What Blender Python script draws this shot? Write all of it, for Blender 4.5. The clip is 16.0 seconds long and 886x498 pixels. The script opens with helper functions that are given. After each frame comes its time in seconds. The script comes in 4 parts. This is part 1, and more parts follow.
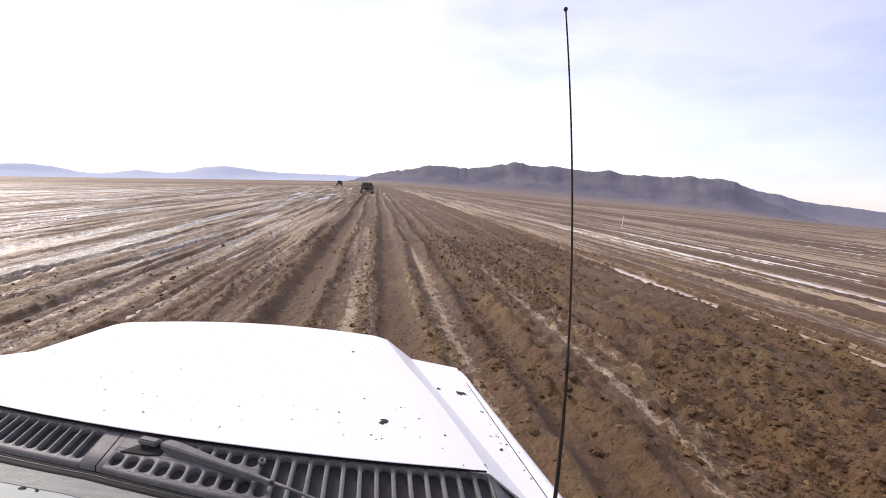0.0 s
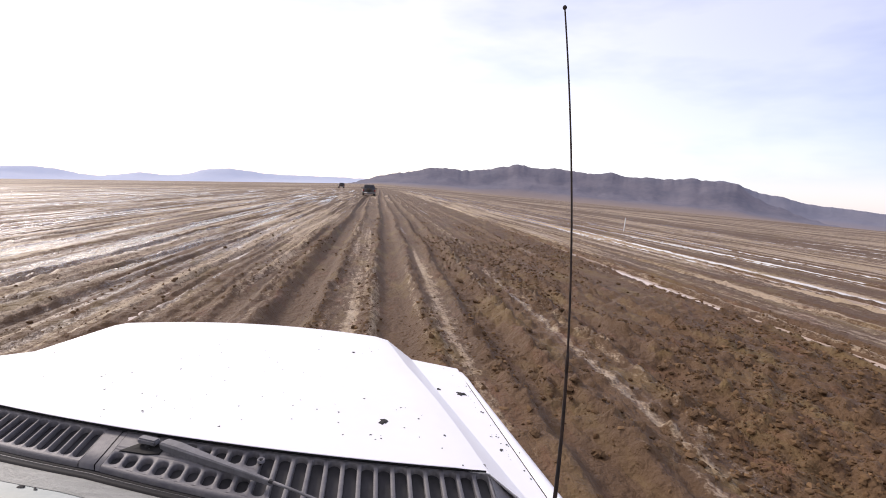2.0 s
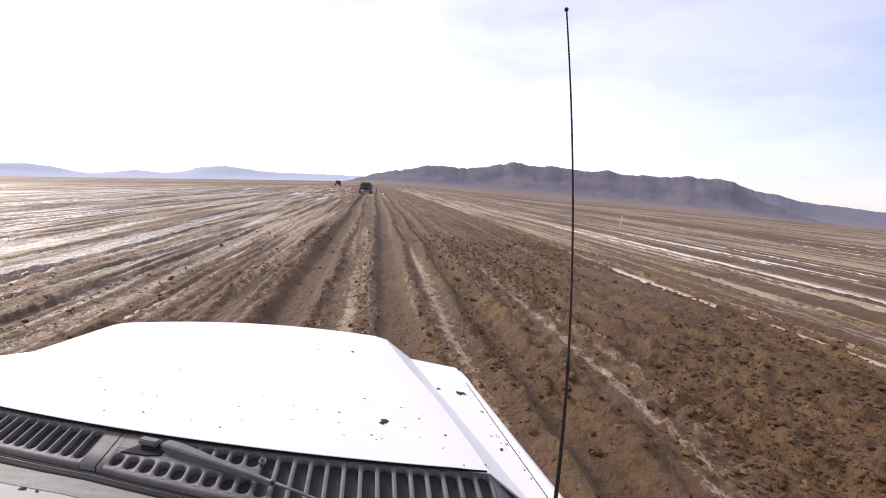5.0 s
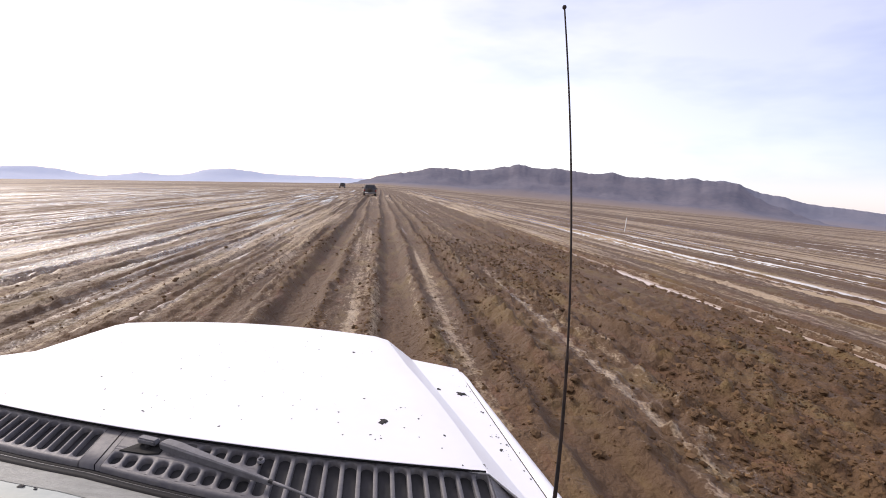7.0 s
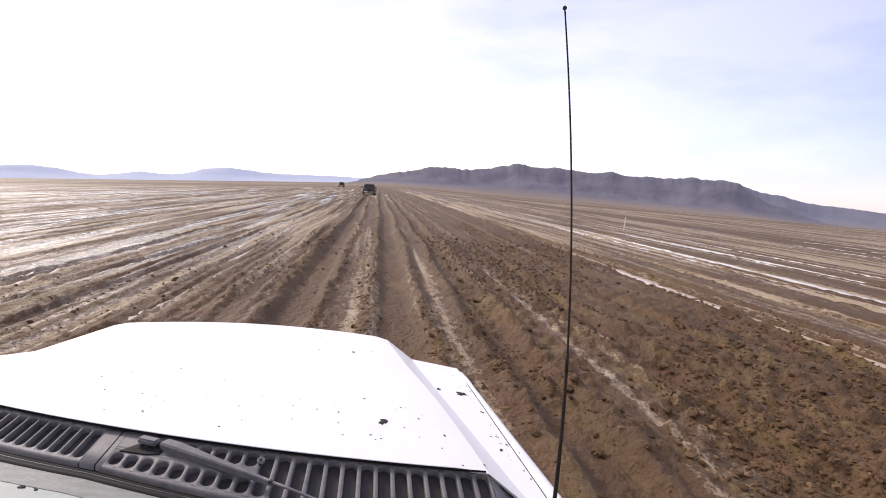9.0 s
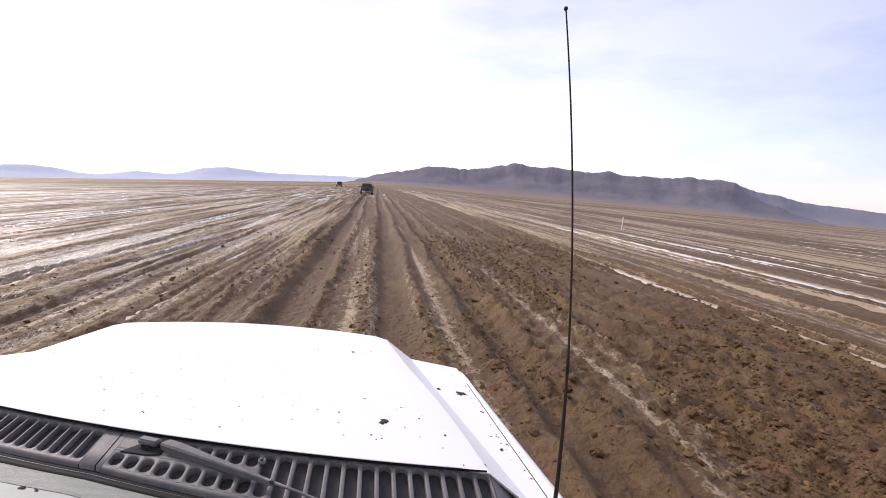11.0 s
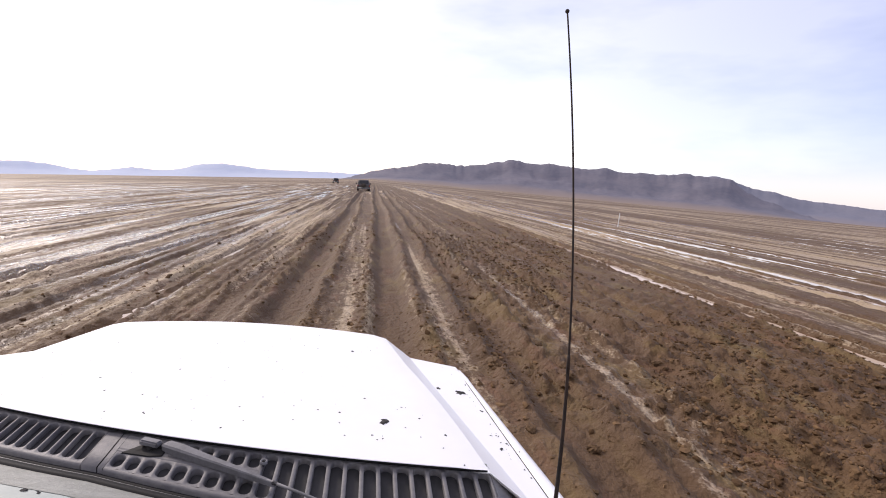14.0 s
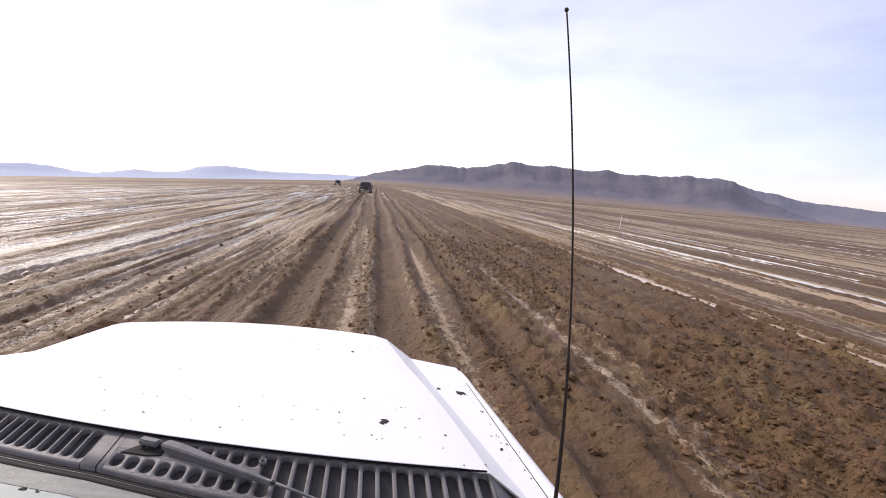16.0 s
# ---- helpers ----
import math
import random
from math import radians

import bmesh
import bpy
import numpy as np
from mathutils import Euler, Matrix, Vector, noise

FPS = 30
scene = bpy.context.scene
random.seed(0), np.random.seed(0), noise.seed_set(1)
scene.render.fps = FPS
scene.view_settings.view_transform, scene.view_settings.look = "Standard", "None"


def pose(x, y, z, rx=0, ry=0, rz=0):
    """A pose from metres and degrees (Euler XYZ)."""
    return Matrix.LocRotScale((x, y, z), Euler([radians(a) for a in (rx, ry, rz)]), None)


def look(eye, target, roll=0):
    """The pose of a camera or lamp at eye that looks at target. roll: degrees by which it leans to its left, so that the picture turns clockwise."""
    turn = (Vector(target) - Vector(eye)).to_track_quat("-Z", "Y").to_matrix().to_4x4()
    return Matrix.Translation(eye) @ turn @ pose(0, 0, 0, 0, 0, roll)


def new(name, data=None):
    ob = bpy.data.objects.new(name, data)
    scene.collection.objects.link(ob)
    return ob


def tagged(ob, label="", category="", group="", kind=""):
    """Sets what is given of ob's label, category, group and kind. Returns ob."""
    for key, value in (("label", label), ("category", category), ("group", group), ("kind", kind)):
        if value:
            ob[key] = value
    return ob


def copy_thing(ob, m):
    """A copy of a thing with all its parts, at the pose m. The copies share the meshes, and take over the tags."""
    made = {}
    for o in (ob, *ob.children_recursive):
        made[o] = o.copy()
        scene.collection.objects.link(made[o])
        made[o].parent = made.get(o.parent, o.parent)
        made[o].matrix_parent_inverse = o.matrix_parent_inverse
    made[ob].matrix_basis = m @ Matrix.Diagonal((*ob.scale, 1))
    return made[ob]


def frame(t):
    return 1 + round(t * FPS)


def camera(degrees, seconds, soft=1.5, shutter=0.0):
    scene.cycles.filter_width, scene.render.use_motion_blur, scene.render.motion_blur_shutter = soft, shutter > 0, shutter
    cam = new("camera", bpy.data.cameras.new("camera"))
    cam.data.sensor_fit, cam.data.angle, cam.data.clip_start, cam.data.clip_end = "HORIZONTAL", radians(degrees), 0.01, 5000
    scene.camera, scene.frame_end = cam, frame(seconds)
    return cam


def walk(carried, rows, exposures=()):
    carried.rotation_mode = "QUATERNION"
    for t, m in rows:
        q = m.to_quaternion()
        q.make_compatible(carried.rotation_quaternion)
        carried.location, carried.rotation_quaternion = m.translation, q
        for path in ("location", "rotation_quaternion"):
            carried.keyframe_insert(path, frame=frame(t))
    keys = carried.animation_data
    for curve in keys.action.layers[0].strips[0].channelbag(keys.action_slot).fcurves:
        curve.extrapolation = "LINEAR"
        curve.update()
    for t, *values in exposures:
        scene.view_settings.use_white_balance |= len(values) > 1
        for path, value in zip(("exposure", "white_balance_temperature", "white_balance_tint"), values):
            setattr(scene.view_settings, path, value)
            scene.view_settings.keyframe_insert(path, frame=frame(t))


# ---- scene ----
# Camera riding on the roof edge of the truck, right of its middle.
EYE = (0.0, 0.0, 1.85)
PITCH, ROLL, YAW = -7.39, -3.3, -7.8
cam = camera(84.0, 16.0, soft=0.95)
# seconds, sideways, up, pitch, roll, yaw: small sway about the rest pose
PATH = [
    (0, 0.0024, 0.0002, -0.0115, 0.0066, 0.0917),
    (0.5, 0.004, -0.0048, 0.1778, 0.0078, 0.1579),
    (1, 0.0026, -0.0043, 0.1596, 0.0042, 0.1006),
    (1.5, 0.0016, -0.0019, 0.0672, 0.003, 0.0606),
    (2, 0.0082, -0.0065, 0.2371, 0.0178, 0.3154),
    (2.5, -0.0013, -0.0002, 0.011, -0.0035, -0.0475),
    (3, -0.0026, 0.0041, -0.149, -0.0046, -0.1038),
    (3.5, 0.0024, -0.0024, 0.0842, 0.005, 0.093),
    (4, -0.0038, 0.0041, -0.151, -0.008, -0.1536),
    (6.5, 0.0075, -0.0072, 0.2621, 0.0158, 0.295),
    (7, 0.0107, -0.0065, 0.2316, 0.0248, 0.4176),
    (7.5, 0.0077, -0.0074, 0.2779, 0.0162, 0.3026),
    (8, -0.0078, 0.0067, -0.2419, -0.0171, -0.3072),
    (8.5, 0.0091, -0.0041, 0.1478, 0.0216, 0.3494),
    (11, 0.0016, -0.0029, 0.1037, 0.0026, 0.0618),
    (11.5, 0.0078, -0.005, 0.1848, 0.0179, 0.3066),
    (12, -0.0026, -0.0005, 0.0218, -0.0069, -0.095),
    (12.5, -0.0085, 0.0058, -0.2066, -0.0194, -0.3312),
    (13, -0.0136, 0.0082, -0.2959, -0.0317, -0.5298),
    (13.5, -0.0118, 0.0084, -0.3094, -0.0267, -0.4622),
    (14, -0.008, 0.0072, -0.2681, -0.017, -0.3115),
    (14.5, -0.0046, 0.0034, -0.1186, -0.0106, -0.1827),
    (15, 0.0002, 0.0019, -0.0698, 0.0014, 0.0032),
    (15.5, 0.003, -0.0007, 0.0257, 0.0077, 0.1176),
    (16, -0.0027, 0.0014, -0.0533, -0.0062, -0.1027),
]
walk(cam, [(t, pose(EYE[0] + dx, EYE[1], EYE[2] + dz, 90 + PITCH + dp, ROLL + dr, YAW + dy)) for t, dx, dz, dp, dr, dy in PATH], exposures=[(0.0, 0.0, 7000, 18), (16.0, 0.0, 7000, 18)])

# ---- sky and sun: bright thin overcast, the sun ahead and to the left ----
SUN_ELEVATION, SUN_TURN = radians(30), radians(-42)
world = bpy.data.worlds.new("sky")
scene.world = world
world.use_nodes = True
wn, wl = world.node_tree.nodes, world.node_tree.links
wn.clear()
w_out = wn.new("ShaderNodeOutputWorld")
w_back = wn.new("ShaderNodeBackground")
w_sky = wn.new("ShaderNodeTexSky")
w_sky.sky_type = "NISHITA"
w_sky.sun_disc = False
w_sky.sun_elevation, w_sky.sun_rotation = SUN_ELEVATION, SUN_TURN
w_sky.air_density, w_sky.dust_density, w_sky.ozone_density = 1.0, 0.35, 2.0
w_back.inputs["Strength"].default_value = 0.12
# thin cloud over the blue
w_geo = wn.new("ShaderNodeTexCoord")
w_map = wn.new("ShaderNodeMapping")
w_map.inputs["Scale"].default_value = (1.0, 1.0, 3.5)
w_noise = wn.new("ShaderNodeTexNoise")
w_noise.inputs["Scale"].default_value = 1.7
w_noise.inputs["Detail"].default_value = 5.0
w_noise.inputs["Roughness"].default_value = 0.55
w_ramp = wn.new("ShaderNodeMapRange")
w_ramp.inputs["From Min"].default_value, w_ramp.inputs["From Max"].default_value = 0.36, 0.58
w_ramp.inputs["To Min"].default_value, w_ramp.inputs["To Max"].default_value = 0.55, 0.96
w_mix = wn.new("ShaderNodeMix")
w_mix.data_type = "RGBA"
# moist air: the low sky is a little bluer than the clean-air model
w_tint = wn.new("ShaderNodeMix")
w_tint.data_type, w_tint.blend_type = "RGBA", "MULTIPLY"
w_tint.inputs["Factor"].default_value = 1.0
w_tint.inputs["B"].default_value = (0.75, 0.87, 1.30, 1)
wl.new(w_sky.outputs["Color"], w_tint.inputs["A"])
# the cloud is brighter towards the sun
w_glow = wn.new("ShaderNodeMix")
w_glow.data_type, w_glow.blend_type = "RGBA", "ADD"
w_glow.inputs["Factor"].default_value = 0.75
# the cloud's own white, a little bluer away from the sun
w_side = wn.new("ShaderNodeMapRange")
w_side.interpolation_type = "SMOOTHSTEP"
w_side.inputs["From Min"].default_value, w_side.inputs["From Max"].default_value = -0.25, 0.65
w_cloud = wn.new("ShaderNodeMix")
w_cloud.data_type = "RGBA"
w_cloud.inputs["A"].default_value, w_cloud.inputs["B"].default_value = (6.9, 6.6, 6.7, 1), (5.8, 5.95, 7.2, 1)
wl.new(w_side.outputs["Result"], w_cloud.inputs["Factor"])
wl.new(w_cloud.outputs["Result"], w_glow.inputs["A"])
wl.new(w_sky.outputs["Color"], w_glow.inputs["B"])
wl.new(w_glow.outputs["Result"], w_mix.inputs["B"])
wl.new(w_geo.outputs["Generated"], w_map.inputs["Vector"])
wl.new(w_map.outputs["Vector"], w_noise.inputs["Vector"])
wl.new(w_noise.outputs["Fac"], w_ramp.inputs["Value"])
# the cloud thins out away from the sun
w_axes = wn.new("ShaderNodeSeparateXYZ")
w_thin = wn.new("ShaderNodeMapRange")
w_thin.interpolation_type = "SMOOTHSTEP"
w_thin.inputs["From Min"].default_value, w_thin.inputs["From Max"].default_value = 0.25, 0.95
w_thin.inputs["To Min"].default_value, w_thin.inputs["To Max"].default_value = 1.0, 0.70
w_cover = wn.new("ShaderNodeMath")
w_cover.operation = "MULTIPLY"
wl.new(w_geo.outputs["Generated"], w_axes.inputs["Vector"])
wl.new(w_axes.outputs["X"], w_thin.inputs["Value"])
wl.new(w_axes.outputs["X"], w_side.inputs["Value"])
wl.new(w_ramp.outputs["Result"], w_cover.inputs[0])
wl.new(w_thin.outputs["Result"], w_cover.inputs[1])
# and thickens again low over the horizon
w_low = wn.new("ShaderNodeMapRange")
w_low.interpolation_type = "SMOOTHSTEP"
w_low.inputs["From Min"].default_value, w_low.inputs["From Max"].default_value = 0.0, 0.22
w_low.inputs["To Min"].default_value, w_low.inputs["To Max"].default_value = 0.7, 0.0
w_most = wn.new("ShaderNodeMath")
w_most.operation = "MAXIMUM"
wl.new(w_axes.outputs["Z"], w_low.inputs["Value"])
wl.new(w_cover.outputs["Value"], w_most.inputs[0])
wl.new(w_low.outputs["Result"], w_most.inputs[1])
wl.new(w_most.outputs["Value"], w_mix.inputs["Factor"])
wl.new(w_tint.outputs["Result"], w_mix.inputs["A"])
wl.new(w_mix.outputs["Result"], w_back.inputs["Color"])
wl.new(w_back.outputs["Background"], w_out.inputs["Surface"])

sun = new("sun", bpy.data.lights.new("sun", "SUN"))
sun.data.energy, sun.data.angle, sun.data.color = 2.3, radians(12), (1.0, 0.95, 0.88)
sun.matrix_world = look((-30 * math.sin(-SUN_TURN), 30 * math.cos(SUN_TURN), 30 * math.tan(SUN_ELEVATION)), (0, 0, 0))


# ---- materials ----
def shader(name, colour, rough=0.5, metal=0.0, ior=1.45, vary=0.0, scale=8.0, bump=0.0, bump_scale=40.0, dark=None, stretch=(1, 1, 1)):
    """A Principled material with two scales of variation between colour and dark, and a fine relief."""
    m = bpy.data.materials.new(name)
    m.use_nodes = True
    n, l = m.node_tree.nodes, m.node_tree.links
    p = n["Principled BSDF"]
    p.inputs["Base Color"].default_value = (*colour, 1)
    p.inputs["Roughness"].default_value = rough
    p.inputs["Metallic"].default_value = metal
    p.inputs["IOR"].default_value = ior
    co = n.new("ShaderNodeTexCoord")
    mp = n.new("ShaderNodeMapping")
    mp.inputs["Scale"].default_value = stretch
    l.new(co.outputs["Object"], mp.inputs["Vector"])
    if vary:
        a = n.new("ShaderNodeTexNoise")
        a.inputs["Scale"].default_value, a.inputs["Detail"].default_value = scale, 6
        b = n.new("ShaderNodeTexNoise")
        b.inputs["Scale"].default_value, b.inputs["Detail"].default_value = scale * 7, 4
        add = n.new("ShaderNodeMath")
        add.operation = "MULTIPLY_ADD"
        add.inputs[1].default_value = 0.5
        rng = n.new("ShaderNodeMapRange")
        rng.inputs["From Min"].default_value, rng.inputs["From Max"].default_value = 0.55, 0.95
        rng.inputs["To Min"].default_value, rng.inputs["To Max"].default_value = 0, vary
        mix = n.new("ShaderNodeMix")
        mix.data_type = "RGBA"
        mix.inputs["A"].default_value = (*colour, 1)
        mix.inputs["B"].default_value = (*(dark or [c * 0.5 for c in colour]), 1)
        l.new(mp.outputs["Vector"], a.inputs["Vector"])
        l.new(mp.outputs["Vector"], b.inputs["Vector"])
        l.new(b.outputs["Fac"], add.inputs[0])
        l.new(a.outputs["Fac"], add.inputs[2])
        l.new(add.outputs["Value"], rng.inputs["Value"])
        l.new(rng.outputs["Result"], mix.inputs["Factor"])
        l.new(mix.outputs["Result"], p.inputs["Base Color"])
    if bump:
        c = n.new("ShaderNodeTexNoise")
        c.inputs["Scale"].default_value, c.inputs["Detail"].default_value = bump_scale, 5
        bp = n.new("ShaderNodeBump")
        bp.inputs["Strength"].default_value = bump
        bp.inputs["Distance"].default_value = 0.01
        l.new(mp.outputs["Vector"], c.inputs["Vector"])
        l.new(c.outputs["Fac"], bp.inputs["Height"])
        l.new(bp.outputs["Normal"], p.inputs["Normal"])
    return m


WHITE = shader("white_paint", (0.90, 0.90, 0.895), 0.32, vary=0.12, scale=3, dark=(0.62, 0.58, 0.53))
PLASTIC = shader("cowl_plastic", (0.105, 0.103, 0.112), 0.55, vary=0.9, scale=11, dark=(0.20, 0.19, 0.185), bump=0.15, bump_scale=300)
TRAY = shader("cowl_tray", (0.034, 0.033, 0.038), 0.7, vary=0.8, scale=14, dark=(0.02, 0.02, 0.02))
RUBBER = shader("black_rubber", (0.013, 0.013, 0.014), 0.7, ior=1.25, vary=0.25, scale=12, dark=(0.05, 0.045, 0.04))
TRIM = shader("dull_chrome", (0.20, 0.20, 0.21), 0.45, metal=0.6, vary=0.4, scale=10)
ARM = shader("wiper_grey", (0.165, 0.163, 0.175), 0.6, vary=0.6, scale=25, dark=(0.07, 0.068, 0.068))
WHIP = shader("antenna_black", (0.016, 0.014, 0.013), 0.65, ior=1.3, vary=0.6, scale=15, dark=(0.065, 0.036, 0.024))
DRYMUD = shader("dry_mud", (0.045, 0.042, 0.040), 0.9, bump=0.8, bump_scale=200)
# The white hood and sky mirrored in the glass are put into its colour.
GLASS = shader("glass_painted_reflection", (0.235, 0.265, 0.250), 0.06, ior=1.52, vary=0.8, scale=9, dark=(0.33, 0.34, 0.32))
# Colour of a painted strip: the dark cowl's reflection low on the glass.
BAND = shader("cowl_reflection_band", (0.225, 0.230, 0.200), 0.5, vary=0.9, scale=14, dark=(0.33, 0.33, 0.30), stretch=(1, 4, 4), bump=0.3, bump_scale=80)
TYRE = shader("muddy_tyre", (0.02, 0.02, 0.02), 0.85, vary=0.8, scale=6, dark=(0.10, 0.075, 0.055), bump=0.4)
RIM = shader("steel_rim", (0.35, 0.34, 0.33), 0.45, metal=0.8, vary=0.6, scale=9, dark=(0.10, 0.075, 0.055))
UNDER = shader("underbody", (0.03, 0.03, 0.03), 0.8)
# Near-black paint, lifted a little to hold the haze of distance.
SUV_PAINT = shader("dark_paint", (0.045, 0.038, 0.046), 0.35, vary=0.7, scale=2, dark=(0.10, 0.08, 0.065))
SUV_GLASS = shader("rear_glass", (0.02, 0.02, 0.022), 0.08)
LAMP_RED = shader("lamp_red", (0.25, 0.02, 0.02), 0.25)
STAKE = shader("white_stake", (0.75, 0.74, 0.70), 0.7, vary=0.4, scale=20)
CLOD = shader("mud_clod", (0.075, 0.050, 0.040), 0.9, ior=1.2, bump=0.6, bump_scale=60)
LUMP = shader("mud_lump", (0.078, 0.046, 0.025), 0.85, vary=0.9, scale=2.5, dark=(0.165, 0.104, 0.057), ior=1.2, bump=0.7, bump_scale=9)
# Distance haze is put into the base colours of all three hill ranges.
HILL = shader("bare_hills_haze_tint", (0.122, 0.122, 0.158), 0.95, vary=0.8, scale=0.006, dark=(0.195, 0.178, 0.205), bump=0.0)
MIDDLE_HILL = shader("hills_haze_blue", (0.165, 0.172, 0.222), 0.95, vary=0.6, scale=0.005, dark=(0.22, 0.215, 0.255))
FAR_HILL = shader("hills_haze_pale", (0.47, 0.53, 0.66), 0.95, vary=0.5, scale=0.004, dark=(0.56, 0.60, 0.69))
# Pale base colour makes up for part of the white sky's reflection.
WATER = shader("muddy_water", (0.66, 0.53, 0.415), 0.06, ior=1.33, bump=0.05, bump_scale=3)


def mud_material():
    """Playa mud: dark churned mud to pale drying silt by the pale mask, glossier by the wet one."""
    m = bpy.data.materials.new("playa_mud")
    m.use_nodes = True
    n, l = m.node_tree.nodes, m.node_tree.links
    p = n["Principled BSDF"]

    def noise_node(scale, detail, stretch):
        co, mp, t = n.new("ShaderNodeTexCoord"), n.new("ShaderNodeMapping"), n.new("ShaderNodeTexNoise")
        mp.inputs["Scale"].default_value = stretch
        t.inputs["Scale"].default_value, t.inputs["Detail"].default_value = scale, detail
        t.inputs["Roughness"].default_value = 0.62
        l.new(co.outputs["Object"], mp.inputs["Vector"])
        l.new(mp.outputs["Vector"], t.inputs["Vector"])
        return t.outputs["Fac"]

    def math_node(op, a, b):
        k = n.new("ShaderNodeMath")
        k.operation = op
        for i, v in enumerate((a, b)):
            if isinstance(v, (int, float)):
                k.inputs[i].default_value = v
            else:
                l.new(v, k.inputs[i])
        return k.outputs["Value"]

    def span(v, lo, hi, to_lo=0.0, to_hi=1.0):
        r = n.new("ShaderNodeMapRange")
        for key, val in (("From Min", lo), ("From Max", hi), ("To Min", to_lo), ("To Max", to_hi)):
            r.inputs[key].default_value = val
        l.new(v, r.inputs["Value"])
        return r.outputs["Result"]

    def blend(f, a, b):
        k = n.new("ShaderNodeMix")
        k.data_type = "RGBA"
        for key, v in (("Factor", f), ("A", a), ("B", b)):
            if isinstance(v, tuple):
                k.inputs[key].default_value = (*v, 1)
            else:
                l.new(v, k.inputs[key])
        return k.outputs["Result"]

    pale, wet = n.new("ShaderNodeAttribute"), n.new("ShaderNodeAttribute")
    pale.attribute_name, wet.attribute_name = "pale", "wet"
    grain = noise_node(9.0, 6, (1, 0.6, 1))
    fine = noise_node(34.0, 5, (1, 0.75, 1))
    lines = noise_node(1.0, 6, (5.0, 0.13, 1))
    broad = noise_node(1.0, 5, (0.55, 0.02, 1))
    pools = noise_node(1.0, 5, (2.1, 0.07, 1))
    hue = noise_node(0.9, 5, (1, 0.25, 1))
    crumb, co, mp = n.new("ShaderNodeTexVoronoi"), n.new("ShaderNodeTexCoord"), n.new("ShaderNodeMapping")
    mp.inputs["Scale"].default_value = (13.0, 10.0, 13.0)
    mp.inputs["Rotation"].default_value = (0.0, 0.0, 0.3)
    crumb.inputs["Scale"].default_value, crumb.inputs["Randomness"].default_value = 1.0, 1.0
    crumb.feature = "F1"
    l.new(co.outputs["Object"], mp.inputs["Vector"])
    bent = n.new("ShaderNodeVectorMath")
    bent.operation = "MULTIPLY_ADD"
    wob = n.new("ShaderNodeTexNoise")
    wob.inputs["Scale"].default_value, wob.inputs["Detail"].default_value = 12.0, 3
    bent.inputs[1].default_value = (1.6, 1.6, 1.6)
    l.new(co.outputs["Object"], wob.inputs["Vector"])
    l.new(wob.outputs["Color"], bent.inputs[0])
    l.new(mp.outputs["Vector"], bent.inputs[2])
    l.new(bent.outputs["Vector"], crumb.inputs["Vector"])
    lump = span(crumb.outputs["Distance"], 0.0, 0.75, 1.0, 0.0)
    both = math_node("ADD", math_node("MULTIPLY", grain, 0.55), math_node("MULTIPLY", fine, 0.45))
    level = math_node("ADD", pale.outputs["Fac"], math_node("MULTIPLY", math_node("SUBTRACT", both, 0.5), 2.7))
    level = math_node("ADD", level, math_node("MULTIPLY", math_node("SUBTRACT", lines, 0.5), 1.5))
    level = math_node("ADD", level, math_node("MULTIPLY", math_node("SUBTRACT", broad, 0.5), 0.5))
    level = span(level, 0.29, 0.72)
    dark_c = blend(span(hue, 0.35, 0.65), (0.101, 0.057, 0.0282), (0.136, 0.076, 0.0335))
    pale_c = blend(span(hue, 0.35, 0.65), (0.445, 0.343, 0.246), (0.402, 0.304, 0.178))
    olive = span(noise_node(1.7, 6, (1, 0.35, 1)), 0.52, 0.68, 0.0, 0.5)
    rust = span(noise_node(2.4, 6, (1.2, 0.45, 1)), 0.56, 0.68, 0.0, 0.42)
    tone = blend(olive, blend(level, dark_c, pale_c), (0.222, 0.155, 0.056))
    l.new(blend(rust, tone, (0.182, 0.080, 0.043)), p.inputs["Base Color"])
    soak = math_node("ADD", wet.outputs["Fac"], math_node("MULTIPLY", math_node("SUBTRACT", pools, 0.5), 2.2))
    soak = math_node("ADD", soak, math_node("MULTIPLY", math_node("SUBTRACT", grain, 0.5), 0.5))
    soak = span(soak, 0.55, 0.85)
    l.new(span(soak, 0.0, 1.0, 0.72, 0.16), p.inputs["Roughness"])
    l.new(span(soak, 0.0, 1.0, 0.32, 0.55), p.inputs["Specular IOR Level"])
    relief = math_node("ADD", math_node("MULTIPLY", both, 0.7), math_node("MULTIPLY", lump, 0.3))
    bp = n.new("ShaderNodeBump")
    bp.inputs["Strength"].default_value, bp.inputs["Distance"].default_value = 1.0, 0.065
    l.new(relief, bp.inputs["Height"])
    l.new(bp.outputs["Normal"], p.inputs["Normal"])
    return m


MUD = mud_material()


def foot_tone(m, colour, top):
    """Paler colour on the lower slopes of a range, giving way to its main colour further up."""
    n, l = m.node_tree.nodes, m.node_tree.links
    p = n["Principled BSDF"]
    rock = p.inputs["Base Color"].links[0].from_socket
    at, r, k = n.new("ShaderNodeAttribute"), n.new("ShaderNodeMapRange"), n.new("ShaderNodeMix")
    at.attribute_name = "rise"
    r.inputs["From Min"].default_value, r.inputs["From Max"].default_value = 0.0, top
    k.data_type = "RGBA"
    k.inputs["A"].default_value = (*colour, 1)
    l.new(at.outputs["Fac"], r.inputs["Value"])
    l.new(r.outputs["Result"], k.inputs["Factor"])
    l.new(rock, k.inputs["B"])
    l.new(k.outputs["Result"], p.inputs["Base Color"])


foot_tone(HILL, (0.262, 0.202, 0.168), 0.34)
foot_tone(MIDDLE_HILL, (0.235, 0.205, 0.215), 0.5)


